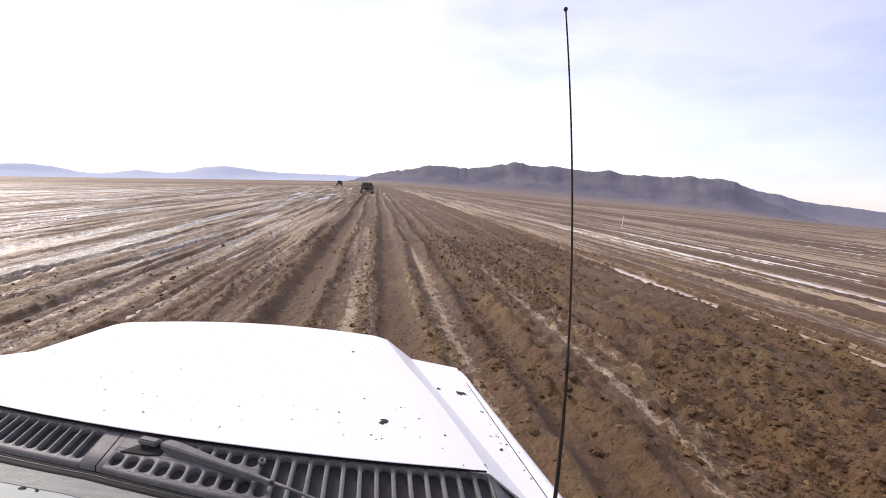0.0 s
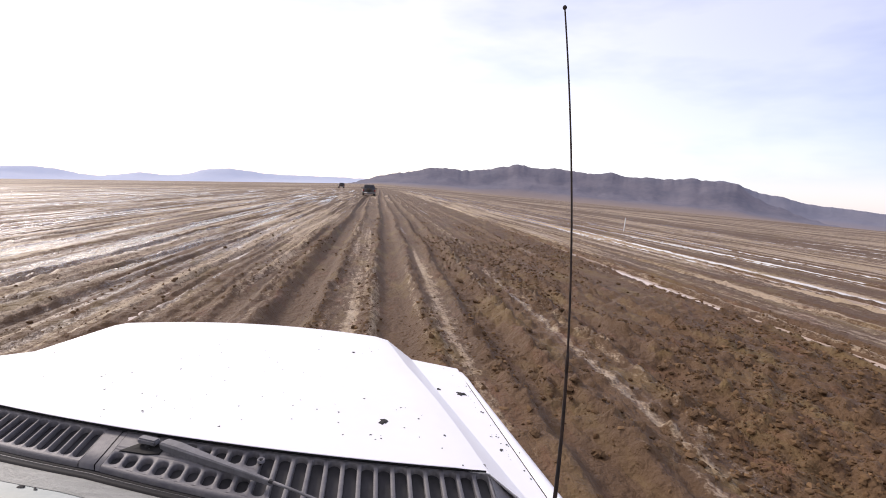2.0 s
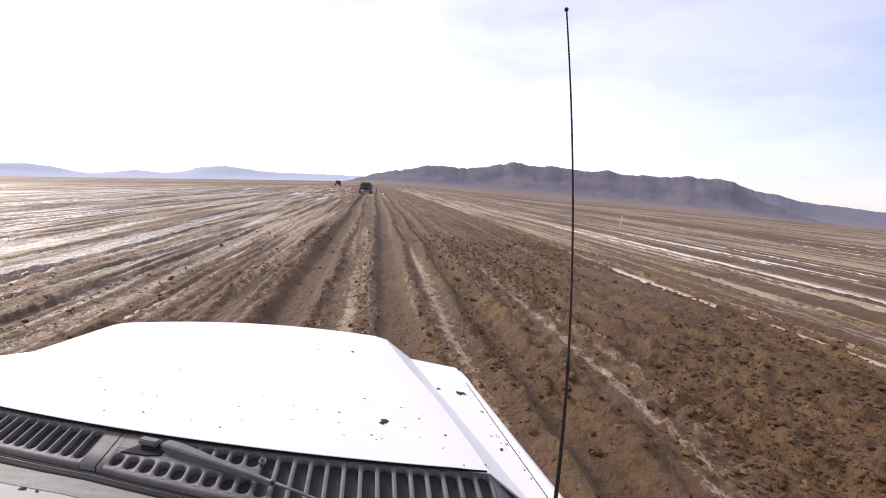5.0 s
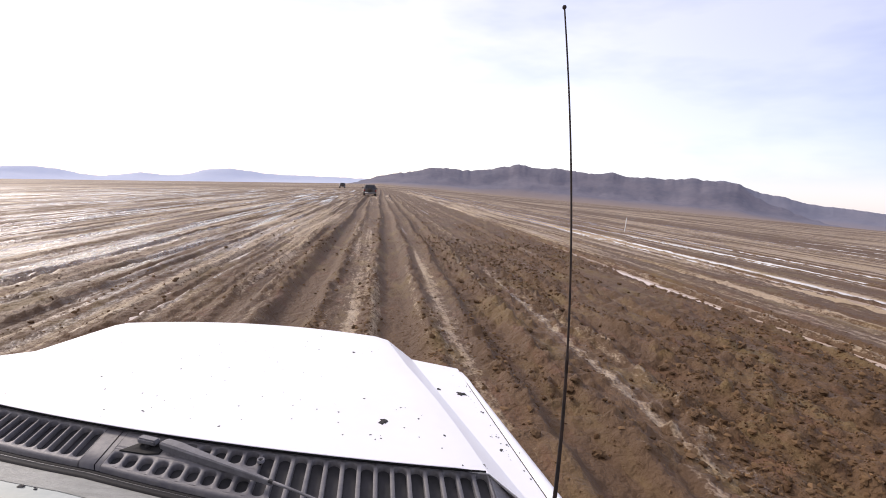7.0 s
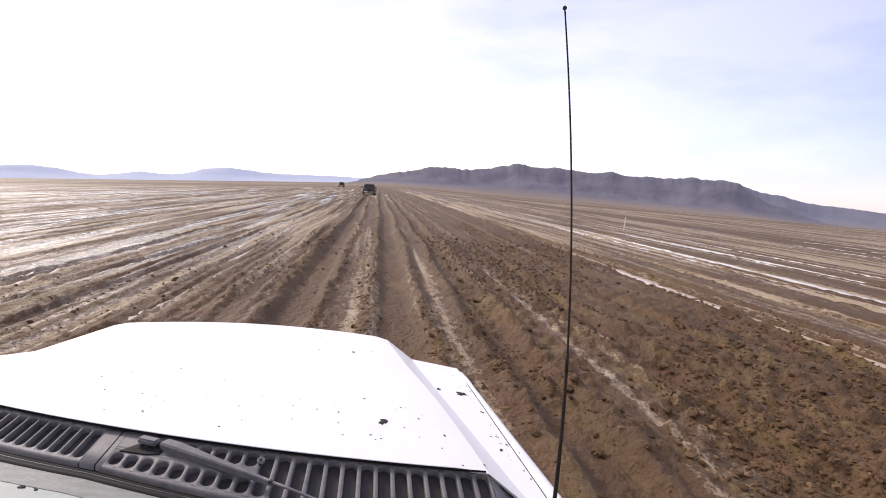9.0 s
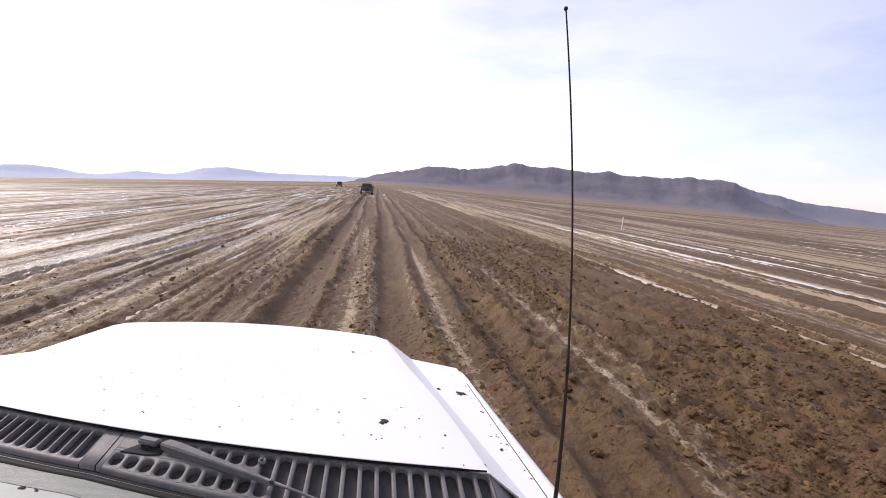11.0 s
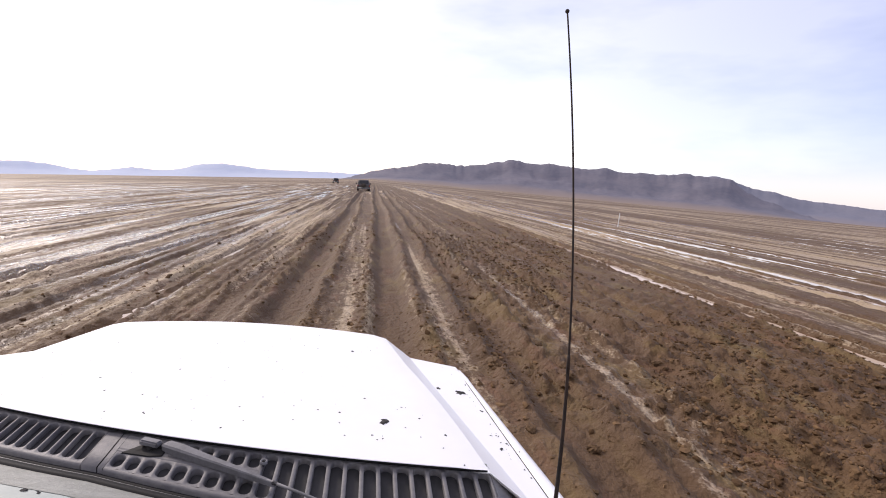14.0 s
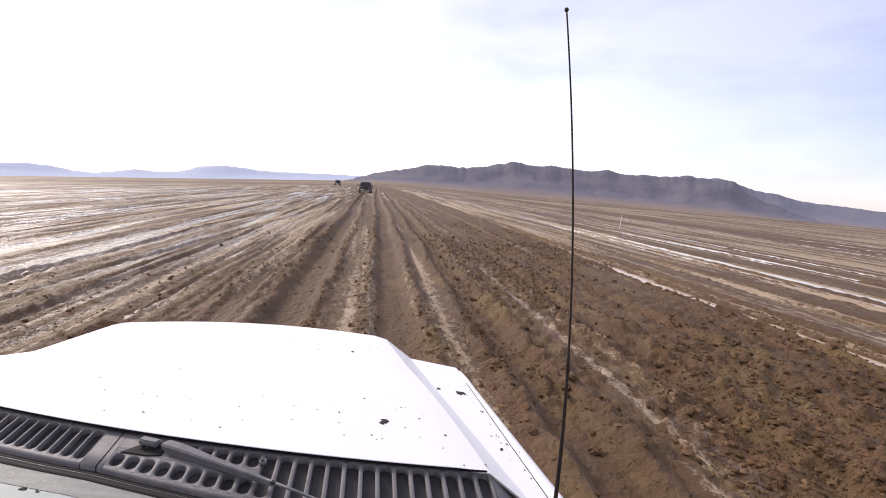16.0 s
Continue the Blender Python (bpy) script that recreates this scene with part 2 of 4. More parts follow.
def tint_by_piece(m, dark, light):
    """Each loose piece takes its own shade between the two."""
    n, l = m.node_tree.nodes, m.node_tree.links
    g, k = n.new("ShaderNodeNewGeometry"), n.new("ShaderNodeMix")
    k.data_type = "RGBA"
    k.inputs["A"].default_value, k.inputs["B"].default_value = (*dark, 1), (*light, 1)
    l.new(g.outputs["Random Per Island"], k.inputs["Factor"])
    l.new(k.outputs["Result"], n["Principled BSDF"].inputs["Base Color"])


tint_by_piece(CLOD, (0.074, 0.041, 0.020), (0.212, 0.130, 0.068))


# ---- mesh helpers ----
def part(name, bm, material, parent=None, label=""):
    me = bpy.data.meshes.new(name)
    bmesh.ops.recalc_face_normals(bm, faces=bm.faces)
    bm.to_mesh(me)
    bm.free()
    me.materials.append(material)
    ob = new(name, me)
    ob.parent = parent
    return tagged(ob, label)


def sheet(bm, rows, smooth=True, close=False):
    """Quads between rows of points of equal length."""
    vs = [[bm.verts.new(p) for p in r] for r in rows]
    for a, b in zip(vs, vs[1:]):
        m = len(a)
        for i in range(m if close else m - 1):
            f = bm.faces.new((a[i], a[(i + 1) % m], b[(i + 1) % m], b[i]))
            f.smooth = smooth
    return vs


def box(bm, lo, hi, bevel=0.0, m=None):
    r = bmesh.ops.create_cube(bm, size=1.0)
    vs = r["verts"]
    for v in vs:
        v.co = Vector([lo[i] + (v.co[i] + 0.5) * (hi[i] - lo[i]) for i in range(3)])
    if bevel:
        es = list({e for v in vs for e in v.link_edges})
        out = bmesh.ops.bevel(bm, geom=es, offset=bevel, segments=2, affect="EDGES")
        vs = list({v for f in out["faces"] for v in f.verts} | {v for v in vs if v.is_valid})
    if m is not None:
        bmesh.ops.transform(bm, matrix=m, verts=vs)
    return vs


def tube(bm, pts, radii, sides=10):
    """A round rod through points, closed at its ends."""
    rows = []
    for i, p in enumerate(pts):
        a = Vector(pts[max(i - 1, 0)])
        b = Vector(pts[min(i + 1, len(pts) - 1)])
        d = (b - a).normalized()
        e = d.cross(Vector((0, 1, 0)) if abs(d.y) < 0.9 else Vector((1, 0, 0))).normalized()
        f = d.cross(e)
        rows.append([Vector(p) + (e * math.cos(k * math.tau / sides) + f * math.sin(k * math.tau / sides)) * radii[i] for k in range(sides)])
    vs = sheet(bm, rows, close=True)
    bm.faces.new(vs[0][::-1])
    bm.faces.new(vs[-1])


def empty(name, at=(0, 0, 0)):
    ob = new(name)
    ob.location = at
    return ob


# ---- the plain ----
TABLE = np.random.RandomState(7).rand(256, 256)


def lattice(x, y):
    """Smooth value noise, 0 to 1."""
    xi, yi = np.floor(x).astype(int), np.floor(y).astype(int)
    fx, fy = x - xi, y - yi
    fx, fy = fx * fx * (3 - 2 * fx), fy * fy * (3 - 2 * fy)
    a, b = TABLE[xi & 255, yi & 255], TABLE[(xi + 1) & 255, yi & 255]
    c, d = TABLE[xi & 255, (yi + 1) & 255], TABLE[(xi + 1) & 255, (yi + 1) & 255]
    return (a * (1 - fx) + b * fx) * (1 - fy) + (c * (1 - fx) + d * fx) * fy


def fbm(x, y, octaves=4):
    s, a, t = 0.0, 0.5, 0.0
    for k in range(octaves):
        s = s + a * lattice(x * 2 ** k + 17.3 * k, y * 2 ** k + 5.1 * k)
        t += a
        a *= 0.55
    return s / t


def smooth(v, lo, hi):
    q = np.clip((v - lo) / (hi - lo), 0, 1)
    return q * q * (3 - 2 * q)


def window(v, lo, hi, soft):
    return smooth(v, lo - soft, lo + soft) * (1 - smooth(v, hi - soft, hi + soft))


def base_level(x):
    """The plain falls away on both sides of the track, shaped to bend the horizon in the camera's view."""
    return -np.where(x < 0, 0.044, 0.036) * (np.sqrt(x * x + 9.0) - 3.0)


# wheel ruts along the track: middle, half width, depth, slant to the track
RUTS = [
    (-1.05, 0.27, 0.12, -0.003), (0.45, 0.27, 0.12, 0.002), (-2.0, 0.18, 0.07, 0.012), (1.75, 0.22, 0.09, 0.004), (3.3, 0.2, 0.06, 0.0), (4.6, 0.18, 0.05, 0.01),
    (6.95, 0.13, 0.12, 0.0), (7.45, 0.10, 0.11, 0.002), (8.9, 0.12, 0.10, 0.004), (11.6, 0.22, 0.14, 0.0), (12.6, 0.32, 0.15, 0.0), (15.2, 0.25, 0.13, 0.006), (18.5, 0.35, 0.14, 0.0),
]
_r = random.Random(11)
for _k in range(70):
    _c = 2.1 + 34 * _r.random() ** 1.35
    RUTS.append((-_c, 0.06 + 0.11 * _r.random(), (0.03 + 0.05 * _r.random()) * (0.55 if _c < 4.5 else 1.0), _r.uniform(-0.02, 0.025) if _k % 6 else _r.uniform(-0.13, 0.10)))
for _k in range(14):
    RUTS.append((2.4 + 30 * _r.random() ** 1.3, 0.09 + 0.14 * _r.random(), 0.03 + 0.04 * _r.random(), _r.uniform(-0.02, 0.02)))


def worn(x, y):
    """Places on the mud: sideways place in the track, rut dips and rims, the churned belt."""
    wander = 0.45 * (lattice(y / 23.0, y * 0 + 3.3) - 0.5) + 0.12 * (lattice(y / 5.0, y * 0 + 8.1) - 0.5)
    u = x + wander
    ragged = 0.10 * (fbm(x * 3.1 + 7, y * 1.3, 3) - 0.5)
    h = np.zeros_like(x)
    pressed, thrown = np.zeros_like(x), np.zeros_like(x)
    for k, (c, w, d, s) in enumerate(RUTS):
        q = (u + ragged - c - s * y + 0.10 * (lattice(y / 3.0, y * 0 + k * 1.7) - 0.5)) / w
        dip = np.exp(-q ** 4)
        rim = np.exp(-((np.abs(q) - 1.5) / 0.5) ** 2)
        cut = 0.05 if 5 < k < 13 else 0.15
        live = smooth(lattice(y / 14.0 + k * 3.1, y * 0 + k * 7.7), cut, cut + 0.25) if k > 1 else 1.0
        heap = 0.6 if k < 6 else 0.08 if k < 13 else 0.28
        h += live * d * (heap * rim * (0.2 + 1.5 * lattice(x * 9, y * 5 + k)) - dip)
        if k < 6:
            pressed = np.maximum(pressed, dip * live)
        thrown = np.maximum(thrown, live * rim * (1.0 if k < 6 else 0.6))
    return u, ragged, h, pressed, thrown, window(u + 4 * ragged, 1.6, 7.0, 0.3)


def plain(x, y):
    """Height, pale mask and wet mask of the mud."""
    near = 1 - smooth(np.abs(y), 60, 260)
    u, ragged, h, pressed, thrown, churn = worn(x, y)
    h += 0.042 * (fbm(x * 2.2, y * 1.1, 5) - 0.5)
    h += (0.5 + 1.0 * churn + 0.6 * thrown) * 0.06 * (fbm(x * 7.5 + 9, y * 6.0, 5) - 0.5)
    h += 0.085 * (fbm(x * 0.9 + 31, y * 0.030 + 2, 4) - 0.5) * smooth(np.abs(x), 2, 7)
    lump = np.maximum(fbm(x * 8.5 + 4, y * 6.5 + 2, 4) - 0.46, 0)
    h += lump * (0.06 + 0.17 * churn + 0.14 * thrown) * smooth(fbm(x * 0.8, y * 0.4 + 70, 2), 0.3, 0.6)
    streak = fbm(u * 2.6 + 50, y * 0.09, 5)
    thin = fbm(u * 7.0 + 20, y * 0.16 + 9, 3)
    wide = fbm(u * 0.33 + 11, y * 0.02 + 40, 3)
    pale = 0.33 + (1.7 + 0.9 * smooth(-u, 2.0, 4.5)) * (streak - 0.5) * (1 - 0.5 * churn) + 0.9 * (thin - 0.5) + 0.9 * (wide - 0.5)
    pale -= 0.30 * churn + 0.03 * smooth(-u, 2.0, 5.0)
    pale -= 0.85 * pressed + 0.22 * thrown * (1 - churn)
    pale += window(u + 2 * ragged, -2.4, 1.7, 0.35) * (1 - pressed) * (0.9 * (fbm(u * 0.9 + 3, y * 0.05 + 12, 3) - 0.5) - 0.24)
    pale += 0.12 * window(u, 7.2, 12.5, 0.5) + 0.13 * smooth(u, 8, 12)
    pale -= 0.25 * window(u, 13.5, 20, 1.5)
    pale -= 0.55 * window(u + 30 * ragged, 33, 43, 2.0) + 0.5 * window(u + 20 * ragged, -50, -45, 1.2)
    band = fbm(x * 0.012 + 3, y * 0.03, 4) - 0.5
    pale = pale * near + (1 - near) * (0.34 + 1.3 * band)
    wet = np.clip(0.21 + 0.38 * smooth(-u, 2.0, 6) + 0.9 * (fbm(u * 1.1 + 5, y * 0.08, 3) - 0.5), 0, 1) * near
    return base_level(x) + h * near, np.clip(pale, -0.45, 1), wet


def graded(start, end, step):
    """Steps that grow with distance: fine close by, coarse far off."""
    out = [start]
    while out[-1] < end:
        v = abs(out[-1])
        out.append(out[-1] + max(step, 0.010 * v if v < 60 else 0.03 * v))
    return out


def build_ground():
    right = graded(0.0, 4300, 0.027)
    xs = np.array([-v for v in right[:0:-1]] + right)
    ys = np.array([-4300, -1500, -500, -150, -50, -20, -8, -3, 0] + graded(1.0, 4400, 0.030))
    gx, gy = np.meshgrid(xs, ys)
    z, pale, wet = plain(gx, gy)
    co = np.stack([gx, gy, z], -1).reshape(-1, 3)
    r, c = gx.shape
    i = (np.arange(r - 1)[:, None] * c + np.arange(c - 1)[None, :]).ravel()
    quads = np.stack([i, i + 1, i + c + 1, i + c], -1)
    me = bpy.data.meshes.new("ground")
    me.vertices.add(len(co))
    me.vertices.foreach_set("co", co.ravel())
    me.loops.add(quads.size)
    me.loops.foreach_set("vertex_index", quads.ravel().astype(np.int32))
    me.polygons.add(len(quads))
    me.polygons.foreach_set("loop_start", np.arange(0, quads.size, 4, dtype=np.int32))
    me.polygons.foreach_set("use_smooth", np.ones(len(quads), dtype=bool))
    me.update(calc_edges=True)
    for key, val in (("pale", pale), ("wet", wet)):
        me.attributes.new(key, "FLOAT", "POINT").data.foreach_set("value", val.ravel().astype(np.float32))
    me.materials.append(MUD)
    return tagged(new("ground", me), "brown churned playa mud with tyre ruts and pale drying streaks", "ground", kind="structure")


build_ground()


def build_water(name, x0, x1, y0, y1, below, label):
    bm = bmesh.new()
    xs = np.linspace(x0, x1, 60)
    shore = min(abs(x0), abs(x1))
    xs = np.concatenate([xs, np.sign(x0) * (shore + np.linspace(0.1, 1.4, 8))])
    xs.sort()
    rows = [[(x, y, float(base_level(np.array(x))) - below - 0.25 * max(0.0, 1.0 - (abs(x) - shore) / 0.8)) for x in xs] for y in np.linspace(y0, y1, 12)]
    sheet(bm, rows)
    return tagged(part(name, bm, WATER), label, "puddles", kind="structure")


build_water("water_left", -160, -2.4, -30, 210, 0.070, "shallow rainwater lying in the ruts, reflecting white sky")
build_water("water_beyond", 10.3, 60, -30, 210, 0.020, "broad thin sheets of rainwater lying in shallow hollows")
build_water("water_right", 6.0, 10.2, -30, 210, 0.068, "thin strips of rainwater lying along old wheel tracks")


def build_hills(name, az0, az1, foot, ridge, back, height, material, label, seed, rough):
    """A range of hills round the plain, as land that rises from its foot to its ridge, cut by gullies."""
    az = np.radians(np.linspace(az0, az1, 620))
    rr = np.concatenate([np.linspace(foot, ridge, 34), np.linspace(ridge, back, 8)[1:]])
    a, r = np.meshgrid(az, rr)
    x, y = r * np.sin(a), r * np.cos(a)
    rise = np.where(r <= ridge, smooth(r, foot, ridge) ** 0.9, 1 - 0.6 * smooth(r, ridge, back))
    big = height(np.degrees(a))
    flank = 4 * rise * (1 - rise)
    spur = np.abs(fbm(x / 420.0 + seed, y / 420.0 + 60, 4) - 0.5) * 2
    gully = np.abs(fbm(a * 26 + seed * 2 + r / 500.0, r / 260.0, 4) - 0.5) * 2
    tooth = fbm(a * 120 + seed * 3, r / 500.0, 6) - 0.5
    z = base_level(x) + big * rise * (1 - rough * flank * (0.42 * (1 - spur) + 0.10 * (1 - gully))) + rough * 15 * tooth * rise ** 7 - 4
    bm = bmesh.new()
    sheet(bm, [[(x[j, i], y[j, i], z[j, i]) for i in range(len(az))] for j in range(len(rr))])
    ob = tagged(part(name, bm, material), label, "hills", kind="structure")
    ob.data.attributes.new("rise", "FLOAT", "POINT").data.foreach_set("value", rise.ravel().astype(np.float32))
    return ob


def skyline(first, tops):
    """A ridge as a sum of rounded tops, one for every two degrees of the compass, with heights fitted to the camera's
    view.
    """
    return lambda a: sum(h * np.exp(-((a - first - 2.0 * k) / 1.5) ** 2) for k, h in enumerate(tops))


# top heights chosen so each skyline matches what the camera sees
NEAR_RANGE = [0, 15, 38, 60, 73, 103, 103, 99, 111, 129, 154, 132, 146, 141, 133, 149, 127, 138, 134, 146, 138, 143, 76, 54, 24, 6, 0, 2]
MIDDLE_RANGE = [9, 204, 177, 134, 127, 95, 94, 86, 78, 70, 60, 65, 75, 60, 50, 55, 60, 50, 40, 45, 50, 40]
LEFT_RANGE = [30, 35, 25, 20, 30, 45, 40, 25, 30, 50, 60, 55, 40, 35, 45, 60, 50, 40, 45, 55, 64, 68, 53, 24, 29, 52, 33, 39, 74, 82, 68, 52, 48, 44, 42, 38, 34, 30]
build_hills("backdrop_hills_near", -12.0, 75.0, 2400, 3050, 3500, skyline(-4.0, NEAR_RANGE), HILL, "low bare hills beyond the plain, coloured purple-grey for distance haze", 3.0, 1.0)
build_hills("backdrop_hills_middle", 34.0, 78.0, 3500, 4000, 4250, skyline(34.0, MIDDLE_RANGE), MIDDLE_HILL, "hills behind the nearer range, coloured blue-grey for distance haze", 5.0, 0.8)
build_hills("backdrop_hills_far", -75.0, 6.0, 3700, 4150, 4300, skyline(-74.0, LEFT_RANGE), FAR_HILL, "hills on the far horizon, coloured pale blue for distance haze", 9.0, 0.7)


# ---- the white truck that carries the camera ----
AXIS = -0.50
truck = tagged(empty("pickup_truck", (AXIS, 0.0, 0.0)), "white four-wheel-drive truck, mud-spotted, standing on the wet track", "truck")
truck_origin = Matrix.Translation((-AXIS, 0, 0))


def truck_part(name, bm, material, parent=None, label=""):
    """A part drawn in world metres, hung under the truck."""
    bmesh.ops.transform(bm, matrix=truck_origin, verts=bm.verts)
    return part(name, bm, material, parent or truck, label)


def hood_top(x, y):
    return 1.235 + 0.03 * (1 - ((x + 0.5) / 0.78) ** 2) - 0.05 * (y - 1.0)


def hood_back(x):
    return 1.008 - 0.150 * x + 0.195 * x * x


def hood_front(x):
    return 2.042 - 0.329 * x - 0.1755 * x * x


def shoulder_high(y):
    return 0.464 - 0.193 * y + 0.012 * max(0.0, 1 - ((y - 1.33) / 0.36) ** 2) - AXIS


def shoulder_low(y):
    return 0.535 - 0.1914 * y - AXIS


def seam(y):
    return 0.4782 - 0.0741 * y - AXIS


def seam_open(y):
    """The gap beside the hood closes towards the nose."""
    return 1.0 - float(smooth(np.array(y), 1.64, 1.72))


def outer(y):
    return 0.566 - 0.1091 * y - AXIS


def build_hood():
    """Raised middle with sloping shoulders and a lower flange along each side; the nose rolls down."""
    bm = bmesh.new()
    n_along = 40
    cols = []
    stations = [("seam", -1), ("low", -1)] + [("top", k / 12) for k in range(-12, 13)] + [("low", 1), ("seam", 1)]
    for kind, s in stations:
        col = []
        for j in range(n_along + 1):
            t = j / n_along
            if kind == "top":
                x = AXIS + s * shoulder_high(1.0)
                for _ in range(4):
                    y = hood_back(x) + t * (hood_front(x) - hood_back(x))
                    x = AXIS + s * shoulder_high(y) * (1.07 if s < 0 else 1.0)
                z = hood_top(x, y) - (0.008 if abs(s) == 1 else 0)
            else:
                y0, y1 = (0.90, 1.90 if kind == "low" else 1.81) if s > 0 else (1.22, 2.02 if kind == "low" else 1.92)
                y = y0 + t * (y1 - y0)
                half = shoulder_low(y) if kind == "low" else seam(y) - 0.004 * seam_open(y)
                x = AXIS + s * half
                z = (1.185 if kind == "low" else 1.178) - 0.04 * (y - 1)
            col.append((x, y, z))
        x, y, z = col[-1]
        for k in range(1, 7):
            a = k / 6 * math.pi / 2
            col.append((x, y + 0.045 * math.sin(a), z - 0.045 * (1 - math.cos(a))))
        col.append((x, y + 0.05, z - 0.16))
        x, y, z = col[0]
        col = [(x, y + 0.008, z - 0.010), (x, y, z - 0.001), (x, y + 0.001, z)] + col[1:]
        cols.append(col)
    vs = sheet(bm, cols)
    for i in (1, 2, len(vs) - 3, len(vs) - 2):
        for p, q in zip(vs[i], vs[i][1:]):
            e = bm.edges.get((p, q))
            if e:
                e.smooth = False
    for p, q in zip(vs, vs[1:]):
        for j in (1, 2):
            e = bm.edges.get((p[j], q[j]))
            if e:
                e.smooth = False
    hood = truck_part("hood", bm, WHITE, label="white painted hood spotted with dried mud")
    return hood


hood = build_hood()


def build_fender(side):
    bm = bmesh.new()
    rows = []
    front, back = (1.80, 0.80) if side > 0 else (1.91, 0.80)
    for j in range(31):
        y = back + (front - back) * j / 30
        ends = smooth(np.array(y), front - 0.10, front + 0.02) * 0.006
        zt = 1.174 + 0.004 * (1 - seam_open(y)) - 0.04 * (y - 1) - float(ends)
        si, so = seam(y) + 0.003 * seam_open(y) - 0.0005, outer(y)
        row = [(AXIS + side * si, y, zt - 0.05), (AXIS + side * si, y, zt)]
        for k in range(7):
            a = k / 6 * math.pi / 2
            row.append((AXIS + side * (si + (so - si) * (0.35 + 0.65 * math.sin(a))), y, zt - 0.035 * (1 - math.cos(a))))
        row += [(AXIS + side * (so + 0.012), y, zt - 0.15), (AXIS + side * (so + 0.02), y, 0.80)]
        rows.append(row)
    last = rows[-1]
    rows.append([(p[0], p[1] + 0.03, min(p[2] - 0.03, 1.05)) for p in last])
    rows.append([(p[0], p[1] + 0.04, 0.72) for p in last])
    sheet(bm, rows)
    return truck_part("fender", bm, WHITE)


build_fender(1)
build_fender(-1)

# black strips added in the side gaps, in place of the shade there
for side in (-1, 1):
    bm = bmesh.new()
    ys_seam = np.linspace(0.9, 1.69, 20)
    sheet(bm, [[(AXIS + side * (seam(y) + dx), y, 1.173 - 0.04 * (y - 1)) for y in ys_seam] for dx in (-0.006, 0.005)])
    truck_part("hood_gap_shade", bm, RUBBER)

# another black strip under the hood's rear edge, darkening that gap like shade
bm = bmesh.new()
us = np.linspace(-1.24, 0.268, 40)
sheet(bm, [[(u, hood_back(u) + dy, hood_top(u, hood_back(u)) + dz) for u in us] for dy, dz in ((-0.0008, -0.0014), (-0.0012, -0.0055), (0.006, -0.011))])
truck_part("hood_gap_shade", bm, RUBBER)

bm = bmesh.new()
box(bm, (AXIS - 0.82, 0.78, 0.70), (AXIS + 0.80, 1.85, 1.10))
box(bm, (AXIS - 0.55, 1.80, 0.62), (AXIS + 0.52, 2.05, 0.98))
truck_part("engine_bay", bm, UNDER)


def build_wheel(x, y):
    footprint = np.meshgrid(np.linspace(x - 0.12, x + 0.12, 9), np.linspace(y - 0.1, y + 0.1, 9))
    z = float(np.median(plain(*footprint)[0])) + 0.385
    bm = bmesh.new()
    prof = [(0.24, -0.12), (0.34, -0.125), (0.385, -0.10), (0.40, 0.0), (0.385, 0.10), (0.34, 0.125), (0.24, 0.12)]
    rows = [[(w, r * math.cos(k * math.tau / 32), r * math.sin(k * math.tau / 32)) for k in range(32)] for r, w in prof]
    sheet(bm, rows, close=True)
    bmesh.ops.translate(bm, vec=(x, y, z), verts=bm.verts)
    tyre = truck_part("tyre", bm, TYRE)
    bm = bmesh.new()
    rows = [[(w, r * math.cos(k * math.tau / 32), r * math.sin(k * math.tau / 32)) for k in range(32)] for r, w in [(0.245, -0.11), (0.22, -0.05), (0.12, -0.03), (0.10, -0.06), (0.004, -0.06), (0.004, 0.06), (0.10, 0.06), (0.12, 0.03), (0.22, 0.05), (0.245, 0.11)]]
    sheet(bm, rows, close=True)
    bmesh.ops.translate(bm, vec=(x, y, z), verts=bm.verts)
    truck_part("rim", bm, RIM, tyre)


for wx in (AXIS - 0.74, AXIS + 0.74):
    for wy in (1.35, -1.55):
        build_wheel(wx, wy)

# closed cab behind the glass
bm = bmesh.new()
box(bm, (AXIS - 0.955, -2.6, 0.55), (AXIS + 0.955, 0.80, 1.12), 0.03)
truck_part("lower_body", bm, WHITE)
bm = bmesh.new()
sheet(bm, [[(AXIS + s * w, y, z) for s in np.linspace(-1, 1, 13)] for y, z, w in [(-2.55, 1.12, 0.93), (-2.5, 1.66, 0.76), (-2.3, 1.72, 0.72), (-1.0, 1.735, 0.72), (-0.08, 1.725, 0.72), (0.0, 1.705, 0.72)]])
truck_part("roof", bm, WHITE)
for side in (-1, 1):
    bm = bmesh.new()
    sheet(bm, [[(AXIS + side * 0.72, y, 1.71), (AXIS + side * 0.93, y + 0.55 * max(0.0, (y + 2.3) / 2.32) ** 3, 1.12)] for y in np.linspace(-2.3, 0.02, 12)])
    truck_part("side_window", bm, SUV_GLASS)

for side in (-1, 1):
    bm = bmesh.new()
    tube(bm, [(AXIS + side * 0.80, 0.95 if side > 0 else 1.22, 1.15), (AXIS + side * 0.77, 0.5, 1.40), (AXIS + side * 0.72, 0.0, 1.70)], [0.035, 0.035, 0.035])
    truck_part("windshield_pillar", bm, WHITE)

# ---- cowl: louvred plastic panels at the foot of the windshield ----


def cowl_depth(x):
    return 0.102 + 0.055 * max(0.0, (x + 0.55)) / 0.7


def cowl(x, v, dz=0.0):
    """A point of the cowl, v metres behind the hood's edge."""
    return (x, hood_back(x) - 0.004 - v, hood_top(x, hood_back(x)) - 0.014 - 0.10 * v + dz)


